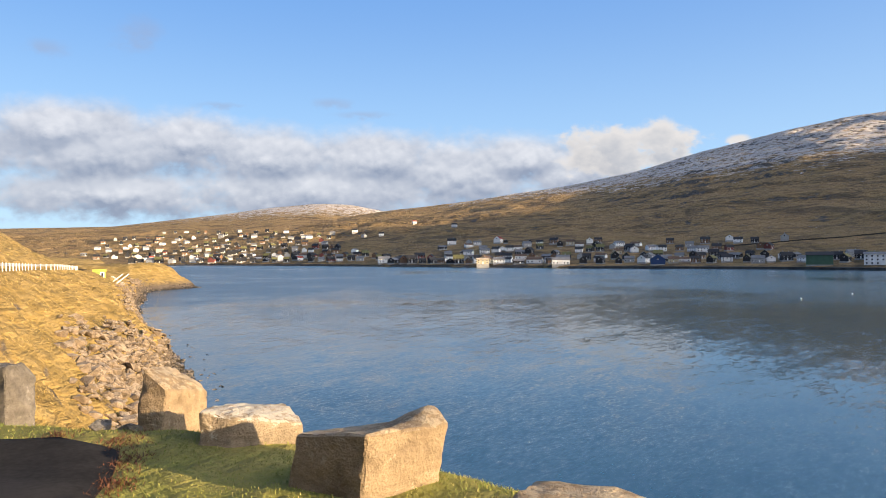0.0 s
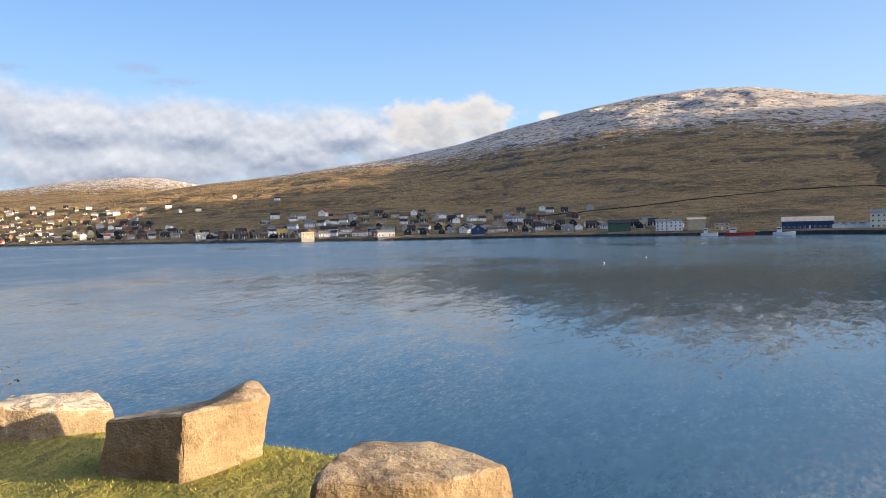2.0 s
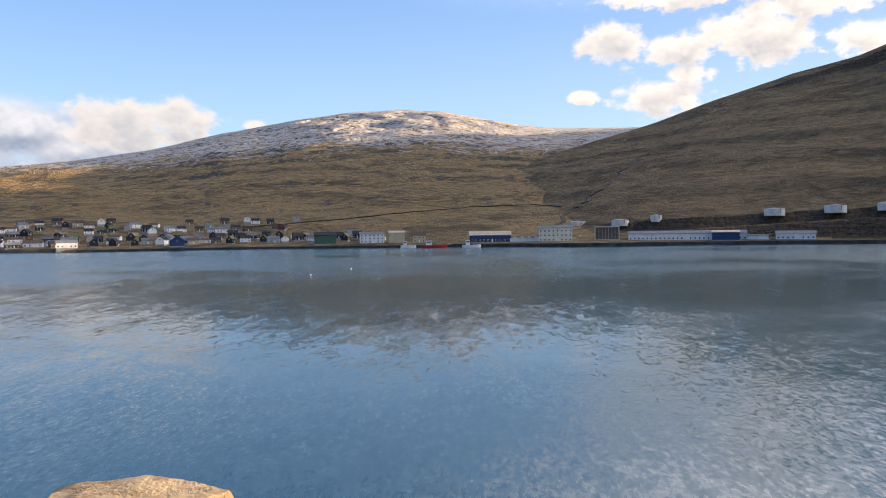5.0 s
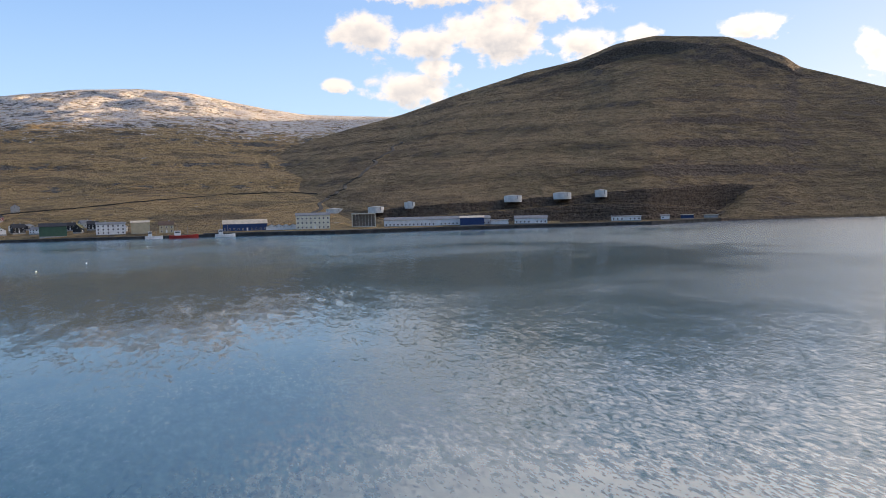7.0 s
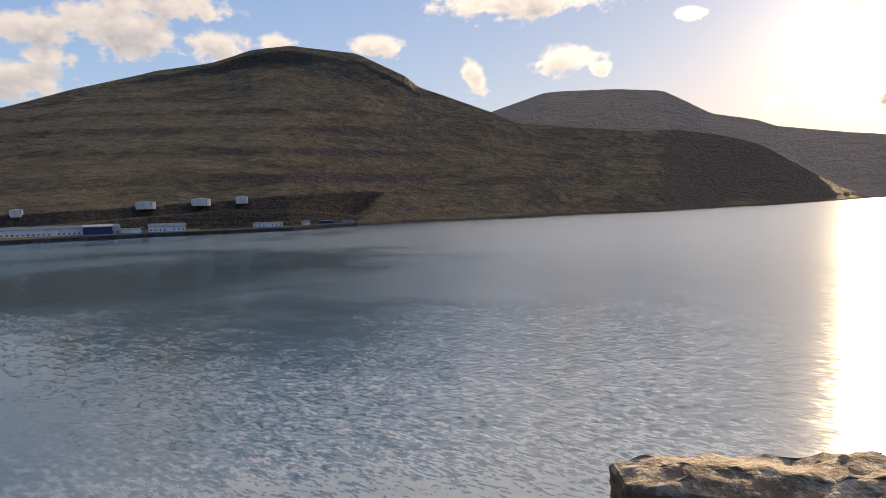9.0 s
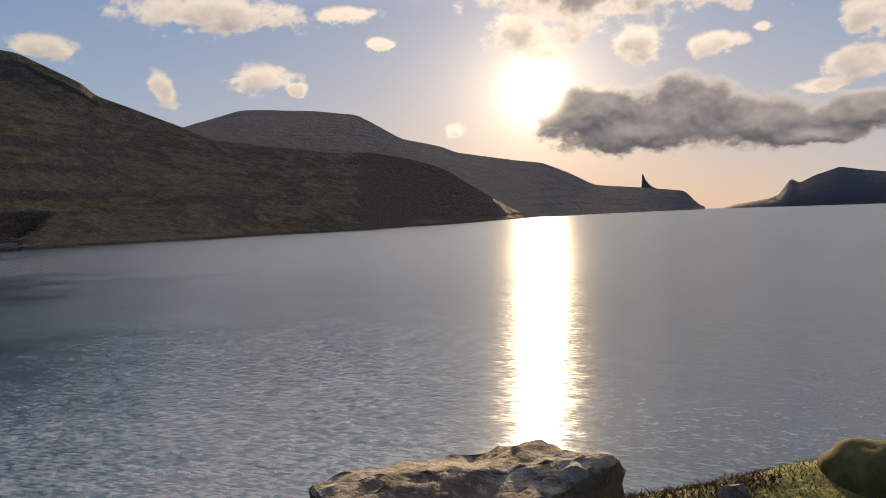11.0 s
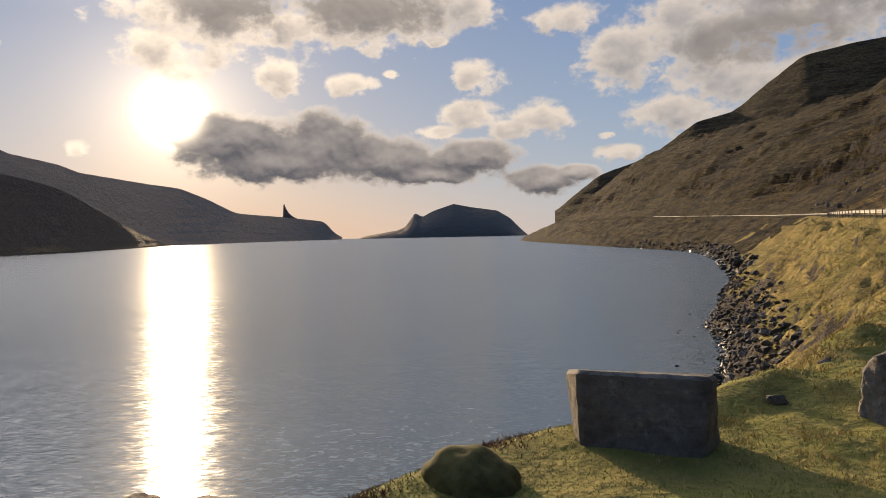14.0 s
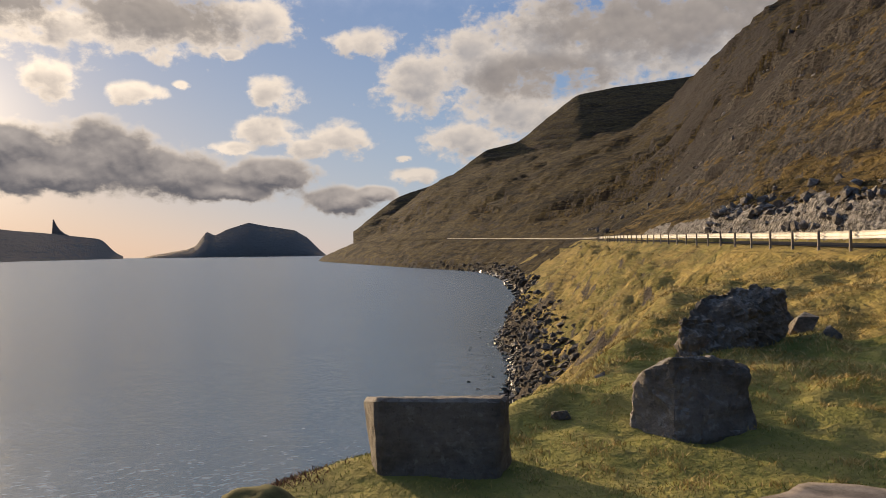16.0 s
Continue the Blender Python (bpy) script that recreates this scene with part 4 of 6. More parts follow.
# ---------------------------------------------------------------- asphalt, road, guard rails
def strip(name, line, inner, outer, lift, mat, label, category, every=1):
    """A ribbon laid on the ground alongside a line."""
    pts = line[::every]
    tang = np.gradient(pts, axis=0)
    tang /= np.linalg.norm(tang, axis=1)[:, None]
    side = np.stack([tang[:, 1], -tang[:, 0]], 1)
    rows = [pts + side * o for o in np.linspace(inner, outer, 5)]
    X, Y = np.array([r[:, 0] for r in rows]), np.array([r[:, 1] for r in rows])
    Z = np.repeat(np.interp(pts[:, 1], *zip(*ROAD_Z))[None, :], 5, 0) + lift
    return tagged(link(name, grid_mesh(name, X, Y, Z), mat), label, category, kind="structure")


road = strip("road", curve_points(ROAD[5:-5].tolist(), 3), 0.7, ROAD_WIDTH - 0.4, 0.05, M_ASPHALT, "grey asphalt coast road", "road")

LOT = curve_points([(-7.5, 7.4), (-5.0, 6.0), (-3.3, 5.65), (-2.7, 5.75), (-2.35, 5.2), (-2.05, 3.9), (-1.6, 2.6), (-0.6, 1.6), (0.9, 0.6), (1.35, -1.0), (1.2, -2.9), (0.9, -4.3), (0.56, -4.7), (0.28, -5.3), (-0.2, -5.85), (-0.9, -6.1), (-3.5, -6.7), (-7.0, -9.5)], 4)


def lot_sheet():
    """The parking asphalt: from its ragged edge back towards the road."""
    jag = np.array([[0.10 * noise.noise(Vector((x * 2.3, y * 2.3, 0))), 0.10 * noise.noise(Vector((x * 2.3, y * 2.3, 7)))] for x, y in LOT])
    rim = LOT + jag
    inner = np.array([-9.5, 0.0])
    ts = np.linspace(0, 1, 24)
    X = np.array([rim[:, 0] * (1 - t) + inner[0] * t for t in ts])
    Y = np.array([rim[:, 1] * (1 - t) + (inner[1] + rim[:, 1] * 0.9) * t for t in ts])
    Z = ground_z(X, Y) + 0.045
    Z[0] -= 0.06
    return tagged(link("pavement", grid_mesh("pavement", X, Y, Z), M_ASPHALT), "worn dark asphalt of the roadside pull-off", "pavement", kind="structure")


lot_sheet()


M_GRAVEL = plain("trodden_gravel", (0.20, 0.17, 0.14), 0.95, scale=6.0, vary=0.5, spec=0.1)
g_az = np.radians(np.linspace(0, 360, 49))
g_r = np.linspace(0.0, 1.0, 14)[:, None] * (0.85 + 0.22 * np.array([noise.noise(Vector((math.cos(a) * 1.6, math.sin(a) * 1.6, 3.0))) for a in g_az]))[None, :]
gx, gy = -0.70 + g_r * 1.35 * np.sin(g_az), -5.1 + g_r * 0.95 * np.cos(g_az)
gz = ground_z(gx, gy) + 0.065
gz[-1] -= 0.09
tagged(link("gravel", grid_mesh("gravel", gx, gy, gz), M_GRAVEL), "trodden brown gravel at the edge of the asphalt", "gravel", kind="structure")


def walk_line(line, spacing, start, count):
    """Places and headings at even steps along a line."""
    seg = np.linalg.norm(np.diff(line, axis=0), axis=1)
    cum = np.concatenate([[0], np.cumsum(seg)])
    s = start + spacing * np.arange(count)
    x, y = np.interp(s, cum, line[:, 0]), np.interp(s, cum, line[:, 1])
    x2, y2 = np.interp(s + 0.5, cum, line[:, 0]), np.interp(s + 0.5, cum, line[:, 1])
    return [(a, b, math.atan2(d - b, c - a)) for a, b, c, d in zip(x, y, x2, y2)]


def nearest_run(line, x, y):
    seg = np.linalg.norm(np.diff(line, axis=0), axis=1)
    cum = np.concatenate([[0], np.cumsum(seg)])
    return cum[int(np.argmin((line[:, 0] - x) ** 2 + (line[:, 1] - y) ** 2))]


def w_beam(places, height):
    """A corrugated steel rail swept along the posts."""
    prof = [(0.0, -0.155), (0.02, -0.15), (0.07, -0.10), (0.07, -0.06), (0.02, -0.02), (0.02, 0.02), (0.07, 0.06), (0.07, 0.10), (0.02, 0.15), (0.0, 0.155)]
    bm = bmesh.new()
    rings = []
    for x, y, h in places:
        z = float(np.interp(y, *zip(*ROAD_Z))) + height
        nx, ny = -math.sin(h), math.cos(h)
        rings.append([bm.verts.new((x - nx * a, y - ny * a, z + b)) for a, b in prof])
    for r1, r2 in zip(rings, rings[1:]):
        for k in range(len(prof) - 1):
            bm.faces.new((r1[k], r1[k + 1], r2[k + 1], r2[k]))
    ret = bmesh.ops.extrude_face_region(bm, geom=bm.faces[:])
    for v in [g for g in ret["geom"] if isinstance(g, bmesh.types.BMVert)]:
        v.co.z -= 0.004
    bmesh.ops.recalc_face_normals(bm, faces=bm.faces[:])
    return bm


def guard_rail(line, start, count, spacing, label, post_mat, offset=0.0):
    places = walk_line(line, spacing, start, count)
    root = tagged(new("guard_rail"), label, "guard rail", "guard rails along the road")
    part("rail", w_beam(places, 0.58), M_GALV, root, "galvanised corrugated steel beam")
    mesh = bm_mesh("post", box((-0.055, -0.05, -0.3), (0.055, 0.05, 0.78), 0.008))
    mesh.materials.append(post_mat)
    for x, y, h in places:
        ob = link("post", mesh, None, root)
        ob.matrix_local = pose(x - 0.12 * math.sin(h), y + 0.12 * math.cos(h), float(np.interp(y, *zip(*ROAD_Z))), 0, 0, math.degrees(h))
    return root


FINE_ROAD = curve_points(ROAD.tolist(), 6)
SHOULDER = FINE_ROAD
right_start = nearest_run(SHOULDER, -7.4, -20.5)
guard_rail(SHOULDER, right_start, 230, 3.0, "galvanised guard rail on dark posts beside the coast road", M_POST)
M_WHITE_POST = plain("white_painted_wood", (0.72, 0.70, 0.66), 0.7, 0.0, 2.0, 0.15)
left_start = nearest_run(SHOULDER, -75, 145)
guard_rail(SHOULDER, left_start, 31, 3.0, "white guard rail with posts above the grassy bank", M_WHITE_POST)

# a low grey bench-like block by the rail
bench = tagged(new("bench"), "grey weathered bench beside the guard rail", "bench")
bx, by = -1.9, -28.2
bz = float(ground_z(bx, by))
bench.location = (bx, by, bz)
part("seat", box((-0.35, -0.2, 0.28), (0.38, 0.2, 0.36), 0.02), M_POST, bench)
part("base", box((-0.28, -0.16, -0.1), (0.30, 0.16, 0.28), 0.02), M_POST, bench)
back_bm = box((-0.42, -0.2, 0.10), (-0.32, 0.2, 0.72), 0.03)
part("backrest", back_bm, M_POST, bench)


# ---------------------------------------------------------------- shore stones
def stone_mesh(seed):
    rng = random.Random(seed)
    bm = bmesh.new()
    for _ in range(13):
        v = Vector((rng.gauss(0, 1), rng.gauss(0, 1), rng.gauss(0, 1))).normalized()
        bm.verts.new((v.x * 0.55 * rng.uniform(0.8, 1.1), v.y * 0.48 * rng.uniform(0.8, 1.1), v.z * 0.36 * rng.uniform(0.8, 1.1)))
    out = bmesh.ops.convex_hull(bm, input=bm.verts[:])
    bmesh.ops.delete(bm, geom=[g for g in out["geom_interior"] if isinstance(g, bmesh.types.BMVert)], context="VERTS")
    mesh = bm_mesh("stone", bm)
    mesh.materials.append(M_SHORE)
    return mesh


STONES = [stone_mesh(40 + k) for k in range(10)]
# shaded copies for the backlit shore, with the darker colour
WET_SHADED_STONES = [m.copy() for m in STONES]
for m in WET_SHADED_STONES:
    m.materials[0] = M_WET_SHADED_SHORE


def scatter_stones():
    rng = random.Random(5)
    fine = curve_points(COAST.tolist(), 3)
    spots = []
    seg = np.linalg.norm(np.diff(fine, axis=0), axis=1)
    cum = np.concatenate([[0], np.cumsum(seg)])
    for lo, hi, n, wide, big in ((nearest_run(fine, -100, 292), nearest_run(fine, -31, 85), 2200, 5.5, 0.6), (nearest_run(fine, -31, 85), nearest_run(fine, 7, 15), 4200, 9.5, 0.62),
                                 (nearest_run(fine, 15, -20), nearest_run(fine, 62, -172), 4600, 6.8, 0.50), (nearest_run(fine, 62, -172), nearest_run(fine, 330, -580), 900, 6.0, 1.5)):
        for _ in range(n):
            s = rng.uniform(lo, hi)
            x, y = np.interp(s, cum, fine[:, 0]), np.interp(s, cum, fine[:, 1])
            x2, y2 = np.interp(s + 1, cum, fine[:, 0]), np.interp(s + 1, cum, fine[:, 1])
            tx, ty = x2 - x, y2 - y
            k = math.hypot(tx, ty) or 1.0
            d = rng.betavariate(1.5, 2.2) * wide - 1.0 if rng.random() < 0.94 else rng.uniform(-4.5, -0.5)
            size = big * rng.choice((0.45, 0.6, 0.8, 1.0, 1.3, 1.8)) * rng.uniform(0.8, 1.25)
            if d < -1.0:
                size *= 0.8
            spots.append((x + ty / k * d, y - tx / k * d, size, d))
    xs, ys = np.array([p[0] for p in spots]), np.array([p[1] for p in spots])
    zs = ground_z(xs, ys)
    rest = {True: ([], []), False: ([], [])}
    order = sorted(range(len(spots)), key=lambda i: math.hypot(xs[i], ys[i]))
    chosen = set(order[:290])
    shapes = [(np.array([v.co[:] for v in m.vertices]), [tuple(p.vertices) for p in m.polygons]) for m in STONES]
    for i, (x, y, size, d) in enumerate(spots):
        z = max(zs[i], -0.35 * size) + 0.12 * size
        m = Matrix.LocRotScale((x, y, z), Euler([rng.uniform(-0.5, 0.5), rng.uniform(-0.5, 0.5), rng.uniform(0, 6.28)]), (size * rng.uniform(0.8, 1.3), size * rng.uniform(0.8, 1.2), size * rng.uniform(0.7, 1.25)))
        k = rng.randrange(len(STONES))
        if i in chosen:
            ob = link("stone", STONES[k] if y > 0 else WET_SHADED_STONES[k], None, ground)
            ob.matrix_local = m
        else:
            co, faces = shapes[k]
            vs, fs = rest[y > 0]
            vs.append(co @ np.array(m.to_3x3()).T + np.array(m.translation))
            fs.append(faces)
    # dry means the sunlit side; the other side has its shade painted in
    for dry, label in ((True, "brown tumbled basalt stones below the grassy bank"), (False, "wet basalt stones along the waterline, coloured dark as backlit")):
        vs, fs = rest[dry]
        start = np.concatenate([[0], np.cumsum([len(v) for v in vs])])
        mesh = bpy.data.meshes.new("shore_stones")
        mesh.from_pydata(np.concatenate(vs).tolist(), [], [tuple(a + int(o) for a in f) for faces, o in zip(fs, start) for f in faces])
        tagged(link("shore_stones", mesh, M_SHORE if dry else M_WET_SHADED_SHORE), label, "stones", kind="stuff")


scatter_stones()


M_TALUS = stone_material("talus_basalt", (0.055, 0.048, 0.041), (0.19, 0.168, 0.145), (0.28, 0.265, 0.245))


def talus():
    """Loose dark rocks on the slope above the road."""
    rng = random.Random(21)
    shapes = [(np.array([v.co[:] for v in m.vertices]), [tuple(p.vertices) for p in m.polygons]) for m in STONES]
    az = np.array([rng.uniform(158, 186) for _ in range(1500)])
    rr = np.array([math.exp(rng.uniform(math.log(45), math.log(420))) for _ in az])
    x, y = rr * np.sin(np.radians(az)), rr * np.cos(np.radians(az))
    e, _ = side_of(ROAD, x, y)
    keep = (e > ROAD_WIDTH + 3) & (fbm(x, y, 40.0, 3) > 0.06)
    x, y, rr = x[keep], y[keep], rr[keep]
    # broken rock in the cutting beside the road
    line = walk_line(FINE_ROAD, 0.16, nearest_run(FINE_ROAD, -7.4, -20.5) - 20, 560)
    off = np.array([ROAD_WIDTH + rng.betavariate(1.3, 2.0) * 5.0 + 0.4 for _ in line])
    cx = np.array([p[0] + math.sin(p[2]) * o for p, o in zip(line, off)])
    cy = np.array([p[1] - math.cos(p[2]) * o for p, o in zip(line, off)])
    pick = fbm(cx, cy, 9.0, 3) > -0.06
    x, y, rr = np.concatenate([x, cx[pick]]), np.concatenate([y, cy[pick]]), np.concatenate([rr, np.full(int(pick.sum()), 55.0)])
    z = ground_z(x, y)
    vs, fs, count = [], [], 0
    for a, b, c, r in zip(x, y, z, rr):
        size = rng.choice((0.5, 0.7, 1.0, 1.5)) * (0.6 + r / 260)
        m = Matrix.LocRotScale((a, b, c + 0.1 * size), Euler([rng.uniform(-1, 1), rng.uniform(-1, 1), rng.uniform(0, 6.28)]), (size, size * rng.uniform(0.7, 1.2), size * rng.uniform(0.7, 1.3)))
        co, faces = shapes[rng.randrange(len(shapes))]
        vs.append(co @ np.array(m.to_3x3()).T + np.array(m.translation))
        fs += [tuple(q + count for q in f) for f in faces]
        count += len(co)
    mesh = bpy.data.meshes.new("talus_stones")
    mesh.from_pydata(np.concatenate(vs).tolist(), [], fs)
    return tagged(link("talus_stones", mesh, M_TALUS), "dark loose rocks scattered over the mountainside", "stones", kind="stuff")


talus()


# ---------------------------------------------------------------- hut, steps and pole on the far end of the bank
def ground_at(az, r):
    p = bearing(az, r)
    return Vector((p.x, p.y, float(ground_z(p.x, p.y))))


M_GREEN = plain("green_boards", (0.22, 0.30, 0.06), 0.7, scale=2.0)
M_YELLOW = plain("yellow_sheet", (0.70, 0.52, 0.08), 0.6, scale=2.0)
M_WHITE = plain("white_paint", (0.78, 0.77, 0.74), 0.65, scale=0.6, vary=0.12)
M_PANE = plain("window_glass", (0.03, 0.035, 0.045), 0.12, scale=1.0, vary=0.3, spec=0.6)


def gable_roof(w, d, z, rise, over=0.35, thick=0.14):
    """Two slabs that meet at a ridge along x."""
    bm = bmesh.new()
    for s in (-1, 1):
        y0, y1 = 0.0, s * (d / 2 + over)
        drop = rise * (d / 2 + over) / (d / 2)
        pts = [(-w / 2 - over, y0, z + rise), (w / 2 + over, y0, z + rise), (w / 2 + over, y1, z + rise - drop), (-w / 2 - over, y1, z + rise - drop)]
        lo = [bm.verts.new(p) for p in pts]
        hi = [bm.verts.new((p[0], p[1], p[2] + thick)) for p in pts]
        bm.faces.new(lo)
        bm.faces.new(hi[::-1])
        for k in range(4):
            bm.faces.new((lo[k], hi[k], hi[(k + 1) % 4], lo[(k + 1) % 4]))
    bmesh.ops.recalc_face_normals(bm, faces=bm.faces[:])
    return bm


def gable_body(w, d, h, rise, deep=3.0):
    """Walls with pointed ends, from below the ground to the roof."""
    bm = bmesh.new()
    ends = []
    for x in (-w / 2, w / 2):
        ends.append([bm.verts.new(p) for p in ((x, -d / 2, -deep), (x, d / 2, -deep), (x, d / 2, h), (x, 0, h + rise), (x, -d / 2, h))])
    a, b = ends
    bm.faces.new(a)
    bm.faces.new(b[::-1])
    for k in range(5):
        bm.faces.new((a[k], b[k], b[(k + 1) % 5], a[(k + 1) % 5]))
    bmesh.ops.recalc_face_normals(bm, faces=bm.faces[:])
    return bm


hut = tagged(new("hut"), "small green hut with a yellow roof on the bank", "hut")
spots = [ground_at(-25.8, r) for r in range(130, 200, 2)]
hp = min(spots, key=lambda p: abs((p.z - EYE) / math.hypot(p.x, p.y) - math.tan(radians(-1.75))))
hut.matrix_world = Matrix.Translation((hp.x, hp.y, hp.z - 0.1)) @ pose(0, 0, 0, 0, 0, 28)
part("wall", gable_body(2.6, 2.4, 1.9, 0.4, 1.0), M_GREEN, hut)
part("roof", gable_roof(2.6, 2.4, 1.9, 0.4, 0.25, 0.1), M_YELLOW, hut)
door_part = part("door", box((0.1, -1.25, 0.2), (1.0, -1.18, 1.75), 0.01), M_WHITE, hut, "white door frame")
part("pane", box((0.32, -1.29, 0.55), (0.78, -1.24, 1.5)), M_PANE, door_part)
steps = tagged(new("stair"), "white railed wooden steps down the bank by the hut", "stair")
steps.matrix_world = Matrix.Translation((hp.x + 3.6, hp.y + 1.0, hp.z - 0.6)) @ pose(0, 0, 0, 0, 0, 10)
for k, xo in enumerate((0.0, 1.4)):
    rail_bm = bmesh.new()
    add_box(rail_bm, (-2.0, -0.06, -0.12), (2.0, 0.06, 0.12))
    bmesh.ops.rotate(rail_bm, verts=rail_bm.verts[:], cent=(0, 0, 0), matrix=Matrix.Rotation(radians(-38), 3, "Y"))
    bmesh.ops.translate(rail_bm, verts=rail_bm.verts[:], vec=(xo, 0, 0.4))
    part("handrail", rail_bm, M_WHITE_POST, steps)
for k in range(8):
    part("step", box((-1.2 + k * 0.34, -0.1, 1.0 - k * 0.27), (-0.8 + k * 0.34, 1.3, 1.06 - k * 0.27)), M_WHITE_POST, steps)
pole_at = ground_at(-22.3, 190)
bm = bmesh.new()
bmesh.ops.create_cone(bm, cap_ends=True, segments=8, radius1=0.06, radius2=0.045, depth=4.0, matrix=Matrix.Translation((0, 0, 2.2)))
pole = link("pole", bm_mesh("pole", bm), M_POST)
pole.matrix_world = Matrix.Translation(pole_at) @ pose(0, 0, 0, 0, 22, 0)
tagged(pole, "leaning pale wooden pole on the stony shore", "pole")


# ---------------------------------------------------------------- the village across the bay
WALLS = [plain("wall_" + k, c, 0.75, scale=0.4, vary=0.12) for k, c in
         (("white", (0.80, 0.79, 0.76)), ("cream", (0.52, 0.44, 0.29)), ("tarred", (0.025, 0.025, 0.028)), ("red", (0.17, 0.05, 0.04)), ("grey", (0.36, 0.36, 0.35)),
          ("brown", (0.17, 0.10, 0.06)), ("blue", (0.03, 0.06, 0.15)), ("green", (0.06, 0.12, 0.08)))]
ROOFS = [plain("roof_" + k, c, 0.8, scale=0.5, vary=0.2) for k, c in
         (("black", (0.03, 0.03, 0.033)), ("grey", (0.16, 0.16, 0.165)), ("brown", (0.12, 0.075, 0.05)), ("turf", (0.14, 0.13, 0.05)), ("red", (0.28, 0.06, 0.045)), ("tan", (0.52, 0.42, 0.30)))]
M_BASE = plain("concrete", (0.34, 0.33, 0.31), 0.9, scale=0.6)


def house(w, d, h, rise, wall, roof, label, floors=2, kind="house", name="house", windows=True, chimney=True, group="houses of the village", few=False):
    root = tagged(new(name), label, kind, group)
    part("wall", gable_body(w, d, h, rise), wall, root)
    part("foundation", box((-w / 2 - 0.06, -d / 2 - 0.06, -3.0), (w / 2 + 0.06, d / 2 + 0.06, 0.5)), M_BASE, root)
    part("roof", gable_roof(w, d, h, rise), roof, root)
    trim = M_WHITE
    if windows:
        cols = 2 if few else max(2, int(w / 2.6))
        for fl in range(floors):
            z = 1.0 + fl * (h - 0.6) / floors
            for c in range(cols):
                if fl == 0 and c == cols // 2:
                    part("door", box((-0.5 + (c - (cols - 1) / 2) * w / cols, -d / 2 - 0.07, 0.4), (0.5 + (c - (cols - 1) / 2) * w / cols, -d / 2 + 0.05, 2.4)), trim, root)
                    continue
                x = (c - (cols - 1) / 2) * w / cols
                win = part("window", box((x - 0.55, -d / 2 - 0.05, z), (x + 0.55, -d / 2 + 0.05, z + 1.15)), trim, root)
                part("pane", box((x - 0.42, -d / 2 - 0.08, z + 0.1), (x + 0.42, -d / 2 - 0.02, z + 1.05)), M_PANE, win)
        for sx in () if few else (-1, 1):
            win = part("window", box((sx * w / 2 - 0.05, -0.6, h - 0.5), (sx * w / 2 + 0.05, 0.6, h + 0.7)), trim, root)
            part("pane", box((sx * w / 2 - 0.08, -0.48, h - 0.4), (sx * w / 2 + 0.08, 0.48, h + 0.6)), M_PANE, win)
    if chimney:
        part("chimney", box((w * 0.18 - 0.35, -0.35, h + rise - 0.6), (w * 0.18 + 0.35, 0.35, h + rise + 0.9)), M_BASE, root)
    return root


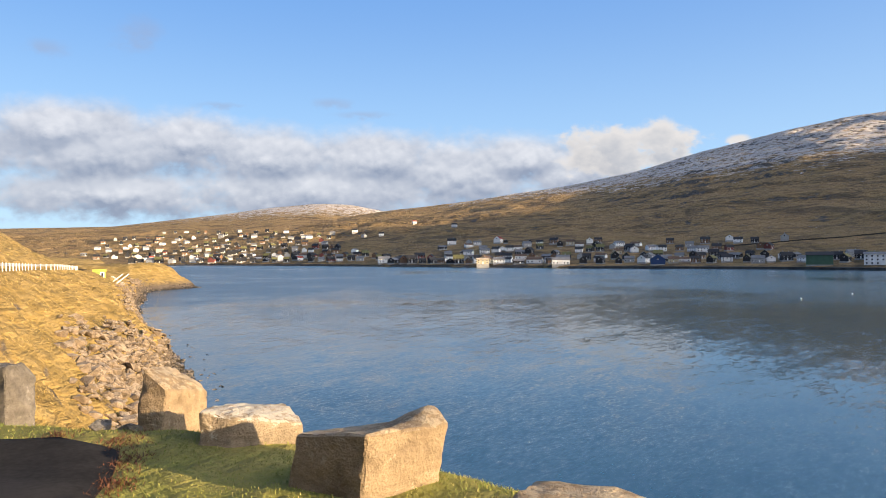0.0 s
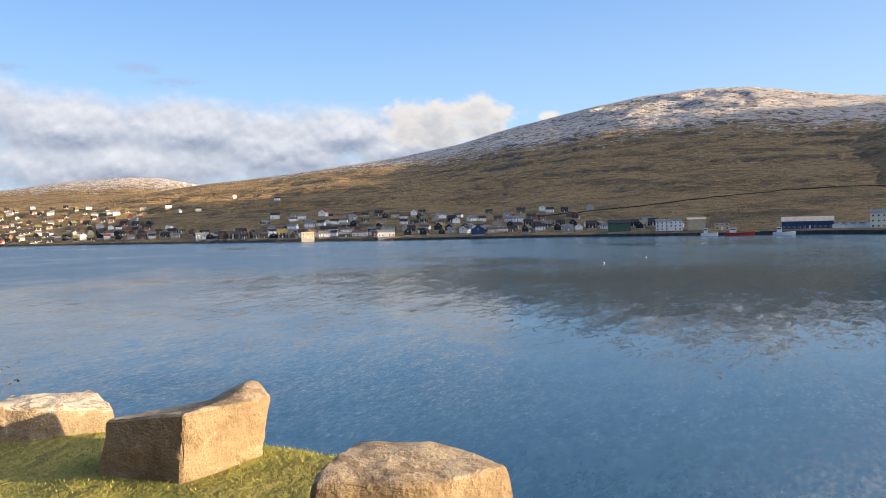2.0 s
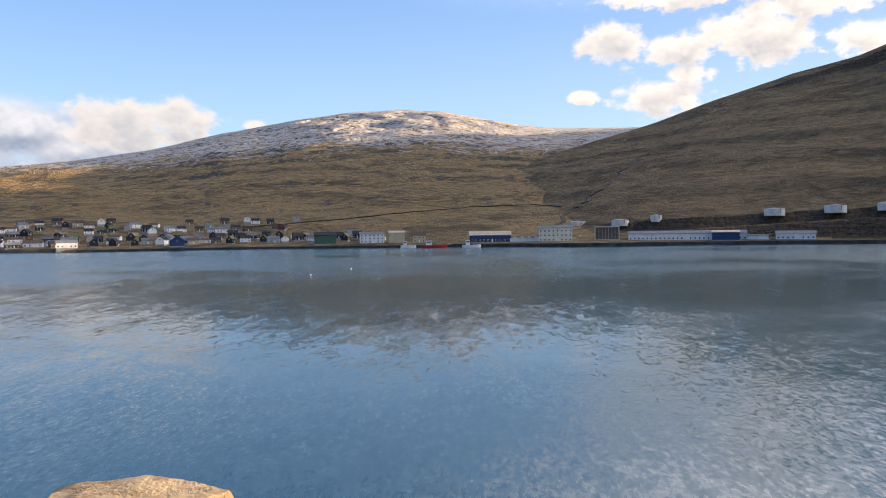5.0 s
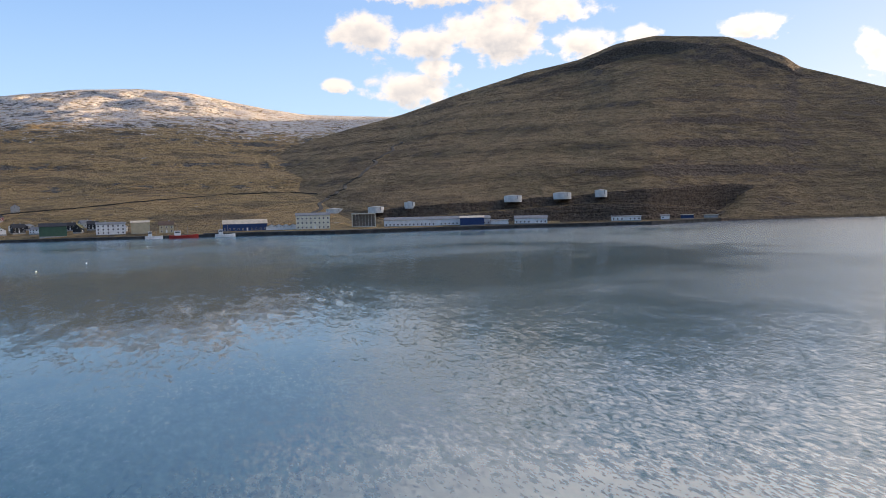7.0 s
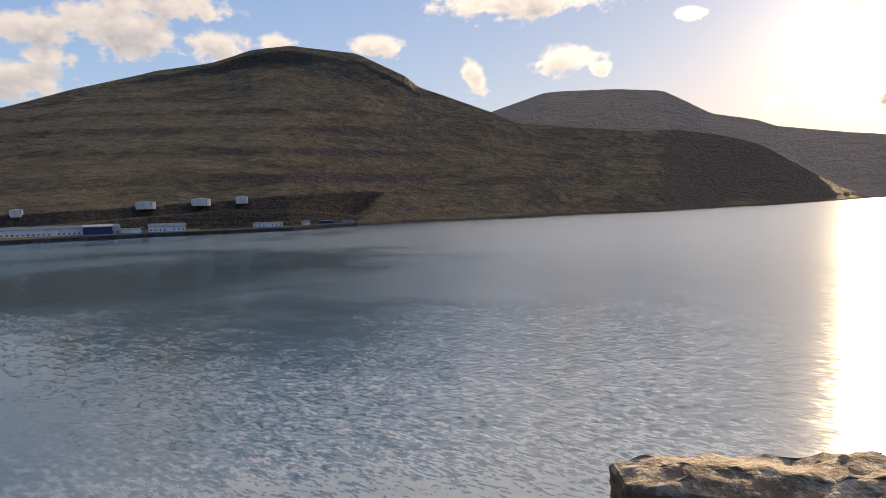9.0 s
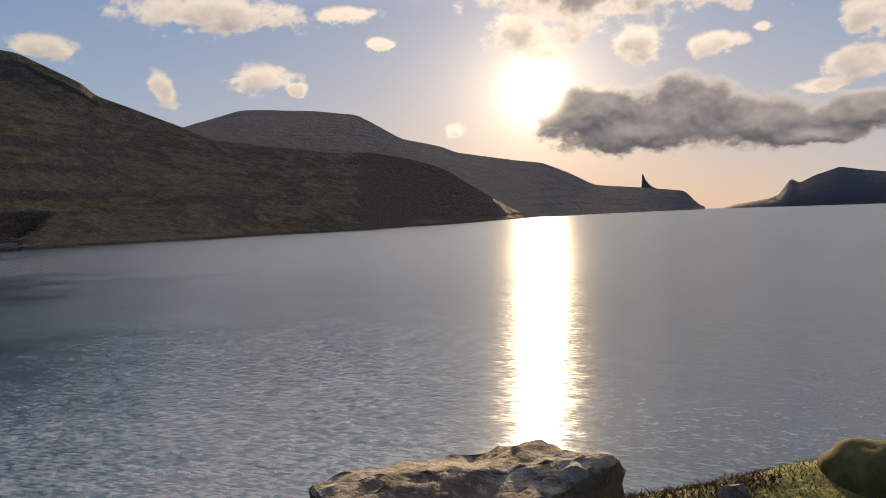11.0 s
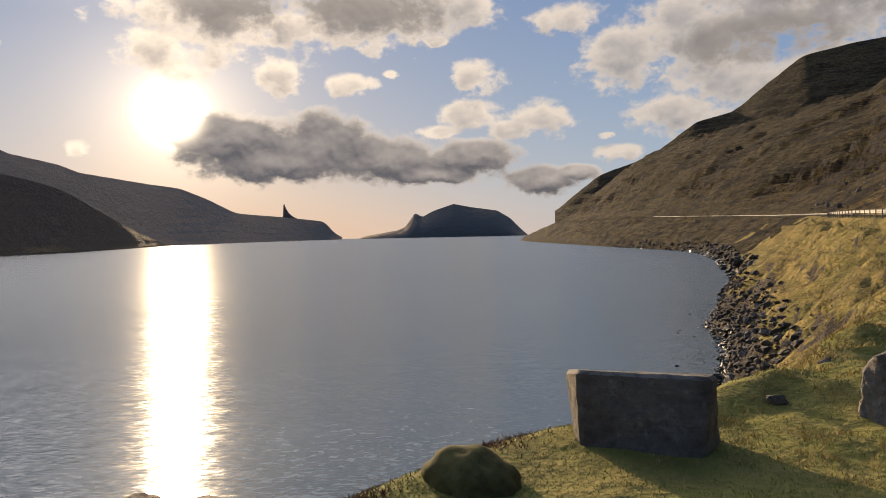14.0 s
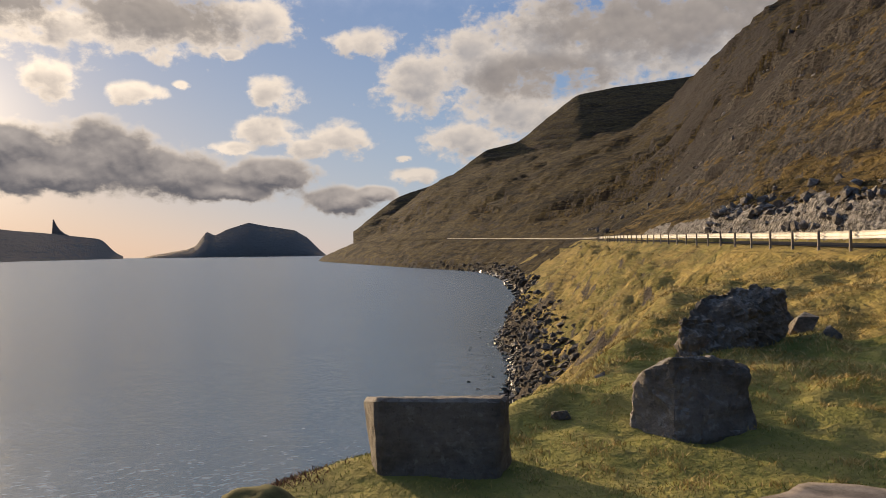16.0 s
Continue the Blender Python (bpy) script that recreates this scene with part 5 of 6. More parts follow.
def village():
    rng = random.Random(11)
    W, R = WALLS, ROOFS
    kinds = [(9.5, 7.5, 4.4, 2.6, W[0], R[0], "white two storey house with a black roof"), (11, 8, 4.2, 2.2, W[0], R[1], "white two storey house with a grey roof"),
             (9, 7, 4.6, 2.8, W[2], R[0], "black tarred house with white window frames"), (10.5, 7.5, 4.0, 2.4, W[4], R[1], "grey house with a grey roof"),
             (9, 7, 4.2, 2.6, W[3], R[0], "red timber house with a black roof"), (10, 7.5, 4.2, 2.5, W[1], R[2], "cream house with a brown roof"),
             (12, 8, 3.4, 2.0, W[0], R[2], "low white house with a brown roof"), (8.5, 7, 4.6, 3.0, W[2], R[3], "dark house with a turf roof"),
             (9.5, 7, 4.4, 2.6, W[5], R[0], "brown timber house with a black roof"), (9, 7.5, 4.5, 2.6, W[0], R[4], "white house with a red roof"), (10, 7, 3.6, 2.4, W[6], R[1], "blue house with a grey roof"),
             (11, 7, 3.2, 2.0, W[2], R[1], "long black boathouse by the shore")]
    first = [house(*k, floors=2 if k[2] > 4 else 1) for k in kinds] + [house(*k, floors=1, few=True) for k in kinds]
    weights = [5, 3, 8, 3, 0.8, 0.8, 2, 5, 5, 0.4, 0.12, 5]
    spots = []

    def row(a0, a1, el, n, jitter=0.12, gap=0.75):
        for k in range(n):
            a = a0 + (a1 - a0) * (k + rng.uniform(0.1, 0.9)) / n
            spots.append((a, el + rng.uniform(-jitter, jitter)))

    row(-5, 33, -1.12, 70, 0.07)
    row(-4, 31, -0.84, 56, 0.12)
    row(0, 26, -0.30, 28, 0.16)
    row(-1, 16, 0.10, 14, 0.16)
    row(0, 13, 0.42, 11, 0.12)
    row(17, 26, 0.30, 7, 0.2)
    row(-12, -4, -0.55, 10, 0.25)
    row(-24, -5, -0.74, 28, 0.06)
    row(-24, -6, -0.5, 26, 0.1)
    row(-27, -7, -0.30, 32, 0.2)
    row(-26, -8, 0.15, 32, 0.2)
    row(-26, -9, 0.60, 28, 0.2)
    row(-25, -9, 1.05, 24, 0.2)
    row(-22, -11, 1.45, 14, 0.15)
    row(-9, -4, 1.3, 4, 0.2)
    row(-3, 2, 2.0, 2, 0.2)
    taken, used = [], set()
    for a, el in spots:
        r0 = float(np.interp(a, *zip(*SHORE)))
        r = r0 + 12
        while r < r0 + 900 and (sheet_z("hill-42", a, r) - EYE) / r < math.tan(radians(el)):
            r += 6
        p = bearing(a, r)
        if any((p.x - q[0]) ** 2 + (p.y - q[1]) ** 2 < (8.0 if a < -6 else 8.8) ** 2 for q in taken):
            continue
        taken.append((p.x, p.y))
        k = rng.choices(range(len(kinds)), (weights if el < -0.2 else [8, 5, 3, 3, 1, 1, 3, 1, 1, 0.4, 0.1, 1]) if a > -6 else [2, 2, 8, 4, 1.5, 1.5, 1, 6, 6, 0.6, 0.2, 3])[0] + (len(kinds) if r > 760 else 0)
        z = sheet_z("hill-42", a, r)
        small = rng.uniform(0.62, 0.84) if a < -6 else rng.uniform(0.64, 0.86)
        m = Matrix.Translation((p.x, p.y, z + 0.2)) @ pose(0, 0, 0, 0, 0, -a + rng.choice((0, 0, 0, 90, 20, -25, 65)) + rng.uniform(-8, 8))
        if k in used:
            copy_thing(first[k], m).scale = (small,) * 3
        else:
            first[k].matrix_basis = m
            used.add(k)
    for k, ob in enumerate(first):
        if k not in used:
            for o in (*ob.children_recursive, ob):
                bpy.data.objects.remove(o)


village()


def place(ob, az, r, turn=0.0, z=2.4):
    p = bearing(az, r)
    ob.matrix_basis = Matrix.Translation((p.x, p.y, z)) @ pose(0, 0, 0, 0, 0, -az + turn)
    return ob


# ---------------------------------------------------------------- the harbour buildings
W, R = WALLS, ROOFS
HB = "harbour buildings"
place(house(10, 8, 4.4, 1.0, W[1], R[5], "yellow flat roofed building at the shore", 2, "building", "building", group=HB, chimney=False), 3.2, 578)
place(house(13, 9, 4.0, 1.6, W[0], R[1], "low white shed at the water's edge", 1, "shed", "shed", group=HB, chimney=False), 9.4, 548)
place(house(12, 10, 4.2, 3.2, W[6], R[1], "blue boathouse with a gable to the water", 1, "boathouse", "boathouse", group=HB, chimney=False), 16.8, 533, 90)
place(house(15, 10, 6.5, 2.0, W[7], R[0], "dark green harbour shed on the quay", 1, "shed", "shed", group=HB, windows=False, chimney=False), 27.9, 505)
place(house(17, 9, 7.0, 1.2, W[0], R[1], "white three storey quay building", 3, "building", "building", group=HB, chimney=False), 31.6, 500)
place(house(11, 10, 7.5, 1.2, W[1], R[5], "beige windowless building on the quay", 1, "building", "building", group=HB, windows=False, chimney=False), 33.6, 500)
place(house(9, 8, 5.5, 2.4, W[1], R[2], "cream house on the quay", 2, "house", "house", group=HB), 35.4, 495)
place(house(28, 14, 5.0, 2.6, W[6], R[5], "dark blue quay hall with a tan roof", 1, "hall", "hall", group=HB, chimney=False), 41.1, 490)
M_CREAM = plain("cream_render", (0.78, 0.72, 0.55), 0.75, scale=0.4, vary=0.12)
place(house(22, 12, 9.4, 1.6, M_CREAM, R[1], "cream three storey harbour building with rows of windows", 3, "building", "building", group=HB, chimney=False), 46.3, 480)
place(house(72, 16, 4.6, 1.8, W[0], R[1], "long low white fish factory", 1, "factory", "factory", group=HB, chimney=False), 56.2, 490)
place(house(16, 10, 5.2, 1.2, W[6], R[6 - 1], "blue factory wing with a tan roof", 1, "factory", "factory", group=HB, windows=False, chimney=False), 59.0, 480)
place(house(12, 6, 3.0, 0.4, W[0], R[1], "long white trailer shaped shed", 1, "shed", "shed", group=HB, windows=False, chimney=False), 61.2, 484)
place(house(22, 12, 3.8, 1.8, W[0], R[1], "white gabled hall by the harbour", 1, "hall", "hall", group=HB, chimney=False), 63.7, 490)
place(house(20, 7, 3.2, 0.5, W[0], R[1], "long white office barrack", 1, "barrack", "barrack", group=HB, chimney=False), 71.1, 515)
place(house(6, 5, 3.0, 0.8, W[0], R[1], "small white shed on the yard", 1, "shed", "shed", group=HB, chimney=False), 74.0, 535)
place(house(9, 6, 2.6, 0.5, W[6], R[1], "blue container shed on the yard", 1, "shed", "shed", group=HB, windows=False, chimney=False), 75.6, 555)
place(house(10, 5, 2.0, 0.3, W[4], R[1], "grey low store on the yard", 1, "shed", "shed", group=HB, windows=False, chimney=False), 77.3, 575)
for k in range(4):
    place(house(4.5, 7, 2.6, 1.5, W[0], R[1], "small white gabled boat shed", 1, "shed", "shed", group=HB, windows=False, chimney=False), 43.1 + k * 0.55, 480, 90)

# an open steel frame building
frame_hall = tagged(new("building"), "open concrete frame building on the quay", "building", HB)
place(frame_hall, 50.3, 486)
M_FRAME = plain("pale_frame", (0.60, 0.56, 0.46), 0.8, scale=0.5, vary=0.12)
for x in (-7.7, 7.7):
    for y in (-4, 4):
        part("column", box((x - 0.3, y - 0.3, -2), (x + 0.3, y + 0.3, 9.2)), M_FRAME, frame_hall)
for x in np.linspace(-5.2, 5.2, 6):
    part("mullion", box((x - 0.1, -3.5, 1.2), (x + 0.1, -3.22, 9.2)), M_FRAME, frame_hall)
part("roof", box((-8.1, -4.6, 9.2), (8.1, 4.6, 9.9)), M_FRAME, frame_hall)
part("floor", box((-8.1, -4.6, 0.4), (8.1, 4.6, 1.2)), M_FRAME, frame_hall)
part("wall", box((-7.4, -3.2, -2), (7.4, 3.6, 9.2)), plain("brown_glazing", (0.15, 0.125, 0.10), 0.5, scale=0.5), frame_hall, "brown recessed wall")


M_TANK = plain("tank_paint", (0.60, 0.58, 0.54), 0.6, scale=0.3, vary=0.15)


def tank(az, el, width_deg, tall):
    """A round storage tank on the hillside."""
    r = float(np.interp(az, *zip(*SHORE))) + 40
    while r < 1100 and (max(sheet_z("hill36", az, r), sheet_z("hill-42", az, r) if az < 66 else -9) - EYE) / r < math.tan(radians(el)):
        r += 3
    rad = r * math.tan(radians(width_deg / 2))
    z = max(sheet_z("hill36", az, r), sheet_z("hill-42", az, r) if az < 66 else -9)
    root = tagged(new("tank"), "white cylindrical oil storage tank on the hillside", "storage tank", "storage tanks above the harbour")
    place(root, az, r, 0, z)
    bm = bmesh.new()
    bmesh.ops.create_cone(bm, cap_ends=True, segments=40, radius1=rad, radius2=rad, depth=tall + 2, matrix=Matrix.Translation((0, 0, tall / 2 - 1)))
    part("shell", bm, M_TANK, root, smooth=False)
    bm = bmesh.new()
    bmesh.ops.create_cone(bm, cap_ends=True, segments=40, radius1=rad + 0.15, radius2=0.4, depth=0.8, matrix=Matrix.Translation((0, 0, tall + 0.4)))
    part("roof", bm, M_BASE, root)
    part("ladder", box((rad * 0.5, -rad * 0.9 - 0.25, 0), (rad * 0.5 + 0.5, -rad * 0.86, tall)), M_BASE, root)


for az, el, w, tall in ((48.0, -0.02, 1.32, 5.2), (51.3, 0.06, 1.3, 5.6), (54.0, 0.2, 0.85, 6.2), (62.3, 0.40, 1.42, 6.4), (66.2, 0.56, 1.42, 6.6), (69.2, 0.72, 0.95, 7.2)):
    tank(az, el - 0.05, w, tall * 0.44)


def quay(az0, az1, out, z, label):
    az = np.arange(az0, az1 + 0.1, 0.5)
    r = table(SHORE, az, 1) - out
    rows = [(r, -2.0), (r, z), (r + 14, z), (r + 14, -2.0)]
    X = np.array([q * np.sin(np.radians(az)) for q, _ in rows])
    Y = np.array([q * np.cos(np.radians(az)) for q, _ in rows])
    Z = np.array([np.full(len(az), h) for _, h in rows])
    return tagged(link("quay", grid_mesh("quay", X, Y, Z, smooth=False), M_QUAY), label, "quay", kind="structure")


M_QUAY = plain("dark_quay_wall", (0.06, 0.055, 0.05), 0.9, scale=0.3, vary=0.5)
quay(10, 38, 3, 1.5, "low dark sea wall below the village")
quay(38, 78, 4, 2.2, "dark concrete quay of the harbour")


def boat(az, r, length, hull, label):
    root = tagged(new("boat"), label, "boat", "boats in the harbour")
    bm = bmesh.new()
    rings = []
    for t in np.linspace(0, 1, 9):
        half = length * 0.13 * math.sin(math.pi * min(1, 0.25 + t * 0.75)) ** 0.6 if t < 1 else 0.05
        x = (t - 0.5) * length
        rise = 0.9 * abs(t - 0.4) ** 2 * length * 0.12
        rings.append([bm.verts.new((x, s * half * k, z + (rise if z > 0.3 else 0))) for s, k, z in ((-1, 1, 1.7), (-1, 0.75, -0.3), (1, 0.75, -0.3), (1, 1, 1.7))])
    for a, b in zip(rings, rings[1:]):
        for k in range(4):
            bm.faces.new((a[k], a[(k + 1) % 4], b[(k + 1) % 4], b[k]))
    bm.faces.new(rings[0])
    bm.faces.new(rings[-1][::-1])
    bmesh.ops.recalc_face_normals(bm, faces=bm.faces[:])
    part("hull", bm, hull, root)
    cab = part("wheelhouse", box((-length * 0.32, -length * 0.08, 1.4), (-length * 0.1, length * 0.08, 4.6), 0.1), M_WHITE, root)
    part("pane", box((-length * 0.30, -length * 0.082, 3.4), (-length * 0.12, length * 0.082, 4.1)), M_PANE, cab)
    part("mast", box((length * 0.12, -0.09, 1.4), (length * 0.12 + 0.18, 0.09, 7.5)), M_BASE, root)
    part("mast", box((-length * 0.22, -0.07, 4.5), (-length * 0.22 + 0.14, 0.07, 8.5)), M_BASE, root)
    place(root, az, r, 0, 0.0)


boat(36.6, 462, 17, plain("red_hull", (0.42, 0.04, 0.03), 0.5), "red hulled fishing boat with a white wheelhouse")
boat(39.6, 455, 12, M_WHITE, "white fishing boat at the quay")
boat(34.5, 462, 10, M_WHITE, "small white boat at the quay")

# buoys on the water
for az, r in ((26.7, 214.0), (29.9, 240.0), (34.0, 345.0)):
    bm = bmesh.new()
    bmesh.ops.create_uvsphere(bm, u_segments=16, v_segments=10, radius=0.22)
    b = link("buoy", bm_mesh("buoy", bm, True), M_WHITE)
    b.location = bearing(az, r, 0.2)
    tagged(b, "round white mooring buoy on the water", "buoy", "buoys on the bay")

# mast on the hill top
mast_r = 1250
mz = sheet_z("hill36", 73.3, mast_r)
mast = link("mast", bm_mesh("mast", box((-0.5, -0.5, -3), (0.5, 0.5, 13))), M_BASE)
mast.location = bearing(73.3, mast_r, mz)
tagged(mast, "thin radio mast on the hill summit", "mast")

# the rock finger on the headland
bm = bmesh.new()
fz = EYE + 3950 * math.tan(radians(1.55)) - 20
prof = [(-13, 0), (-13, 30), (-10, 60), (-8, 92), (-3, 98), (3, 80), (12, 62), (24, 44), (40, 30), (62, 18), (75, 0)]
rings = []
for y, k in ((-14, 0.9), (0, 1.0), (14, 0.88)):
    rings.append([bm.verts.new((x * (1 if k == 1 else 0.92), y, z * k)) for x, z in prof])
for a, b in zip(rings, rings[1:]):
    for k in range(len(prof) - 1):
        bm.faces.new((a[k], a[k + 1], b[k + 1], b[k]))
bm.faces.new(rings[0])
bm.faces.new(rings[-1][::-1])
bmesh.ops.recalc_face_normals(bm, faces=bm.faces[:])
finger = link("rock_finger", bm_mesh("rock_finger", bm), M_FAR)
place(finger, 124.55, 3930, 0, fz)
tagged(finger, "tall pointed rock finger on the headland", "sea stack", kind="structure")


# ---------------------------------------------------------------- grass
def blade_stuff(name, xs, ys, height, width, mat, label, seed, lean=0.5):
    """Many bent blades in one mesh."""
    rng = np.random.RandomState(seed)
    n = len(xs)
    zs = ground_z(xs, ys) - 0.01
    a = rng.rand(n) * 6.283
    h = height * (0.5 + rng.rand(n))
    w = width * (0.6 + 0.8 * rng.rand(n))
    lx, ly = rng.randn(n) * lean * h, rng.randn(n) * lean * h
    cx, cy = np.cos(a) * w / 2, np.sin(a) * w / 2
    v = np.stack([np.stack([xs - cx, ys - cy, zs], 1), np.stack([xs + cx, ys + cy, zs], 1),
                  np.stack([xs + cx * 0.7 + lx * 0.4, ys + cy * 0.7 + ly * 0.4, zs + h * 0.6], 1),
                  np.stack([xs - cx * 0.7 + lx * 0.4, ys - cy * 0.7 + ly * 0.4, zs + h * 0.6], 1),
                  np.stack([xs + lx, ys + ly, zs + h], 1)], 1).reshape(-1, 3)
    base = np.arange(n)[:, None] * 5
    loops = np.concatenate([base + np.array([0, 1, 2, 3]), base + np.array([3, 2, 4])], 1).ravel()
    mesh = bpy.data.meshes.new(name)
    mesh.vertices.add(len(v))
    mesh.vertices.foreach_set("co", v.astype(np.float32).ravel())
    mesh.loops.add(len(loops))
    mesh.loops.foreach_set("vertex_index", loops.astype(np.int32))
    mesh.polygons.add(2 * n)
    start = (np.arange(n)[:, None] * 7 + np.array([0, 4])).ravel()
    mesh.polygons.foreach_set("loop_start", start.astype(np.int32))
    mesh.polygons.foreach_set("loop_total", np.tile([4, 3], n).astype(np.int32))
    mesh.update(calc_edges=True)
    return tagged(link(name, mesh, mat), label, "grass", kind="stuff")


def blade_material(name, a, b, c):
    mat, n, shader = material(name, 0.7, 0.2)
    geo = n.add("ShaderNodeNewGeometry")
    each = geo.outputs["Random Per Island"]
    patch = n.noise(geo.outputs["Position"], 0.55, 4.0)
    col = n.mix(n.step(n.math("ADD", n.math("MULTIPLY", each, 0.5), n.math("MULTIPLY", patch, 0.8)), 0.35, 0.95), a, b)
    n.put(shader.inputs["Base Color"], n.mix(n.step(each, 0.82, 0.9), col, c))
    shader.inputs["Subsurface Weight"].default_value = 0.0
    return mat


M_LAWN = blade_material("short_grass", (0.12, 0.15, 0.028), (0.26, 0.25, 0.055), (0.36, 0.29, 0.10))
M_TUSSOCK = blade_material("dry_grass", (0.28, 0.20, 0.06), (0.42, 0.29, 0.10), (0.52, 0.38, 0.16))
M_BRACKEN = blade_material("dead_bracken", (0.085, 0.036, 0.018), (0.16, 0.062, 0.03), (0.05, 0.028, 0.018))


def lawn():
    rng = np.random.RandomState(3)
    n = 330000
    r = 2.0 + 13.0 * rng.rand(n) ** 1.2
    a = np.radians(rng.uniform(-38, 190, n))
    x, y = r * np.sin(a), r * np.cos(a)
    q, _ = side_of(EDGE, x, y)
    l, _ = side_of(LOT, x, y)
    keep = (q > -0.9) & (l < -0.02)
    blade_stuff("grass", x[keep], y[keep], 0.026, 0.0055, M_LAWN, "short green roadside grass between the boulders", 4)
    # coarse dry tussocks on the bank and beyond
    n = 230000
    r = np.exp(rng.uniform(math.log(8.5), math.log(170), n))
    a = np.radians(np.where(rng.rand(n) < 0.5, rng.uniform(-36, -8, n), rng.uniform(145, 190, n)))
    x, y = r * np.sin(a), r * np.cos(a)
    q, _ = side_of(EDGE, x, y)
    e, _ = side_of(ROAD, x, y)
    z = ground_z(x, y)
    clump = fbm(x, y, 1.6, 3)
    keep = ((q < -0.2) | (y < -9)) & ((e < -0.6) | (e > ROAD_WIDTH + 4)) & (z > 4.0 + 2.0 * fbm(x, y, 7.0, 2)) & (clump > -0.08)
    far = np.hypot(x, y)[keep]
    blade_stuff("tussock_grass", x[keep], y[keep], 0.045 + 0.0012 * far, 0.006 + 0.0006 * far, M_TUSSOCK, "dry yellow tussock grass on the bank", 5, 1.1)
    # dead bracken along the rim
    pts = []
    for (x0, y0, s, k) in ((3.35, -3.0, 0.22, 500), (3.4, -2.2, 0.25, 450), (3.4, -4.5, 0.22, 350), (3.1, -2.5, 0.2, 260), (3.5, -1.6, 0.2, 250), (-2.62, 5.75, 0.16, 160), (-2.38, 5.3, 0.14, 160), (-2.25, 4.8, 0.14, 160), (-2.1, 4.3, 0.13, 160), (-2.0, 3.8, 0.13, 160), (-3.2, 5.72, 0.16, 160)):
        p = rng.randn(2 * k, 2) * s * np.array([0.6, 1.0])
        pts.append(p + [x0, y0])
    p = np.concatenate(pts)
    blade_stuff("dead_bracken", p[:, 0], p[:, 1], 0.034, 0.009, M_BRACKEN, "reddish brown dead bracken along the rim", 6, 0.9)


lawn()

# a grassy hummock on the rim
M_MOSS = plain("mossy_turf", (0.085, 0.078, 0.03), 0.95, scale=9.0, vary=0.45, spec=0.1)
bm = bmesh.new()
bmesh.ops.create_icosphere(bm, subdivisions=4, radius=1.0)
for v in bm.verts:
    p = v.co.copy()
    v.co = Vector((p.x * 0.36, p.y * 0.27, max(p.z, -0.3) * 0.24)) * (1 + 0.12 * noise.noise(p * 2.0) + 0.05 * noise.noise(p * 7.0))
hummock = link("hummock", bm_mesh("hummock", bm, True), M_MOSS)
hummock.location = (2.98, -3.74, LOT_Z - 0.04)
tagged(hummock, "small moss and grass covered hummock", "hummock", kind="structure")


# ---------------------------------------------------------------- dykes and a stream bed on the hillsides
def slope_z(az, r):
    return max(sheet_z("hill36", az, r) if az > 36 else -9, sheet_z("hill-42", az, r) if az < 66 else -9)


def on_slope(az, el):
    """The first place at a bearing where the hillside reaches an angle above the eye."""
    r = float(np.interp(az, *zip(*SHORE))) + 45
    while r < 2200 and (slope_z(az, r) - EYE) / r < math.tan(radians(el)):
        r += 2.5
    return r


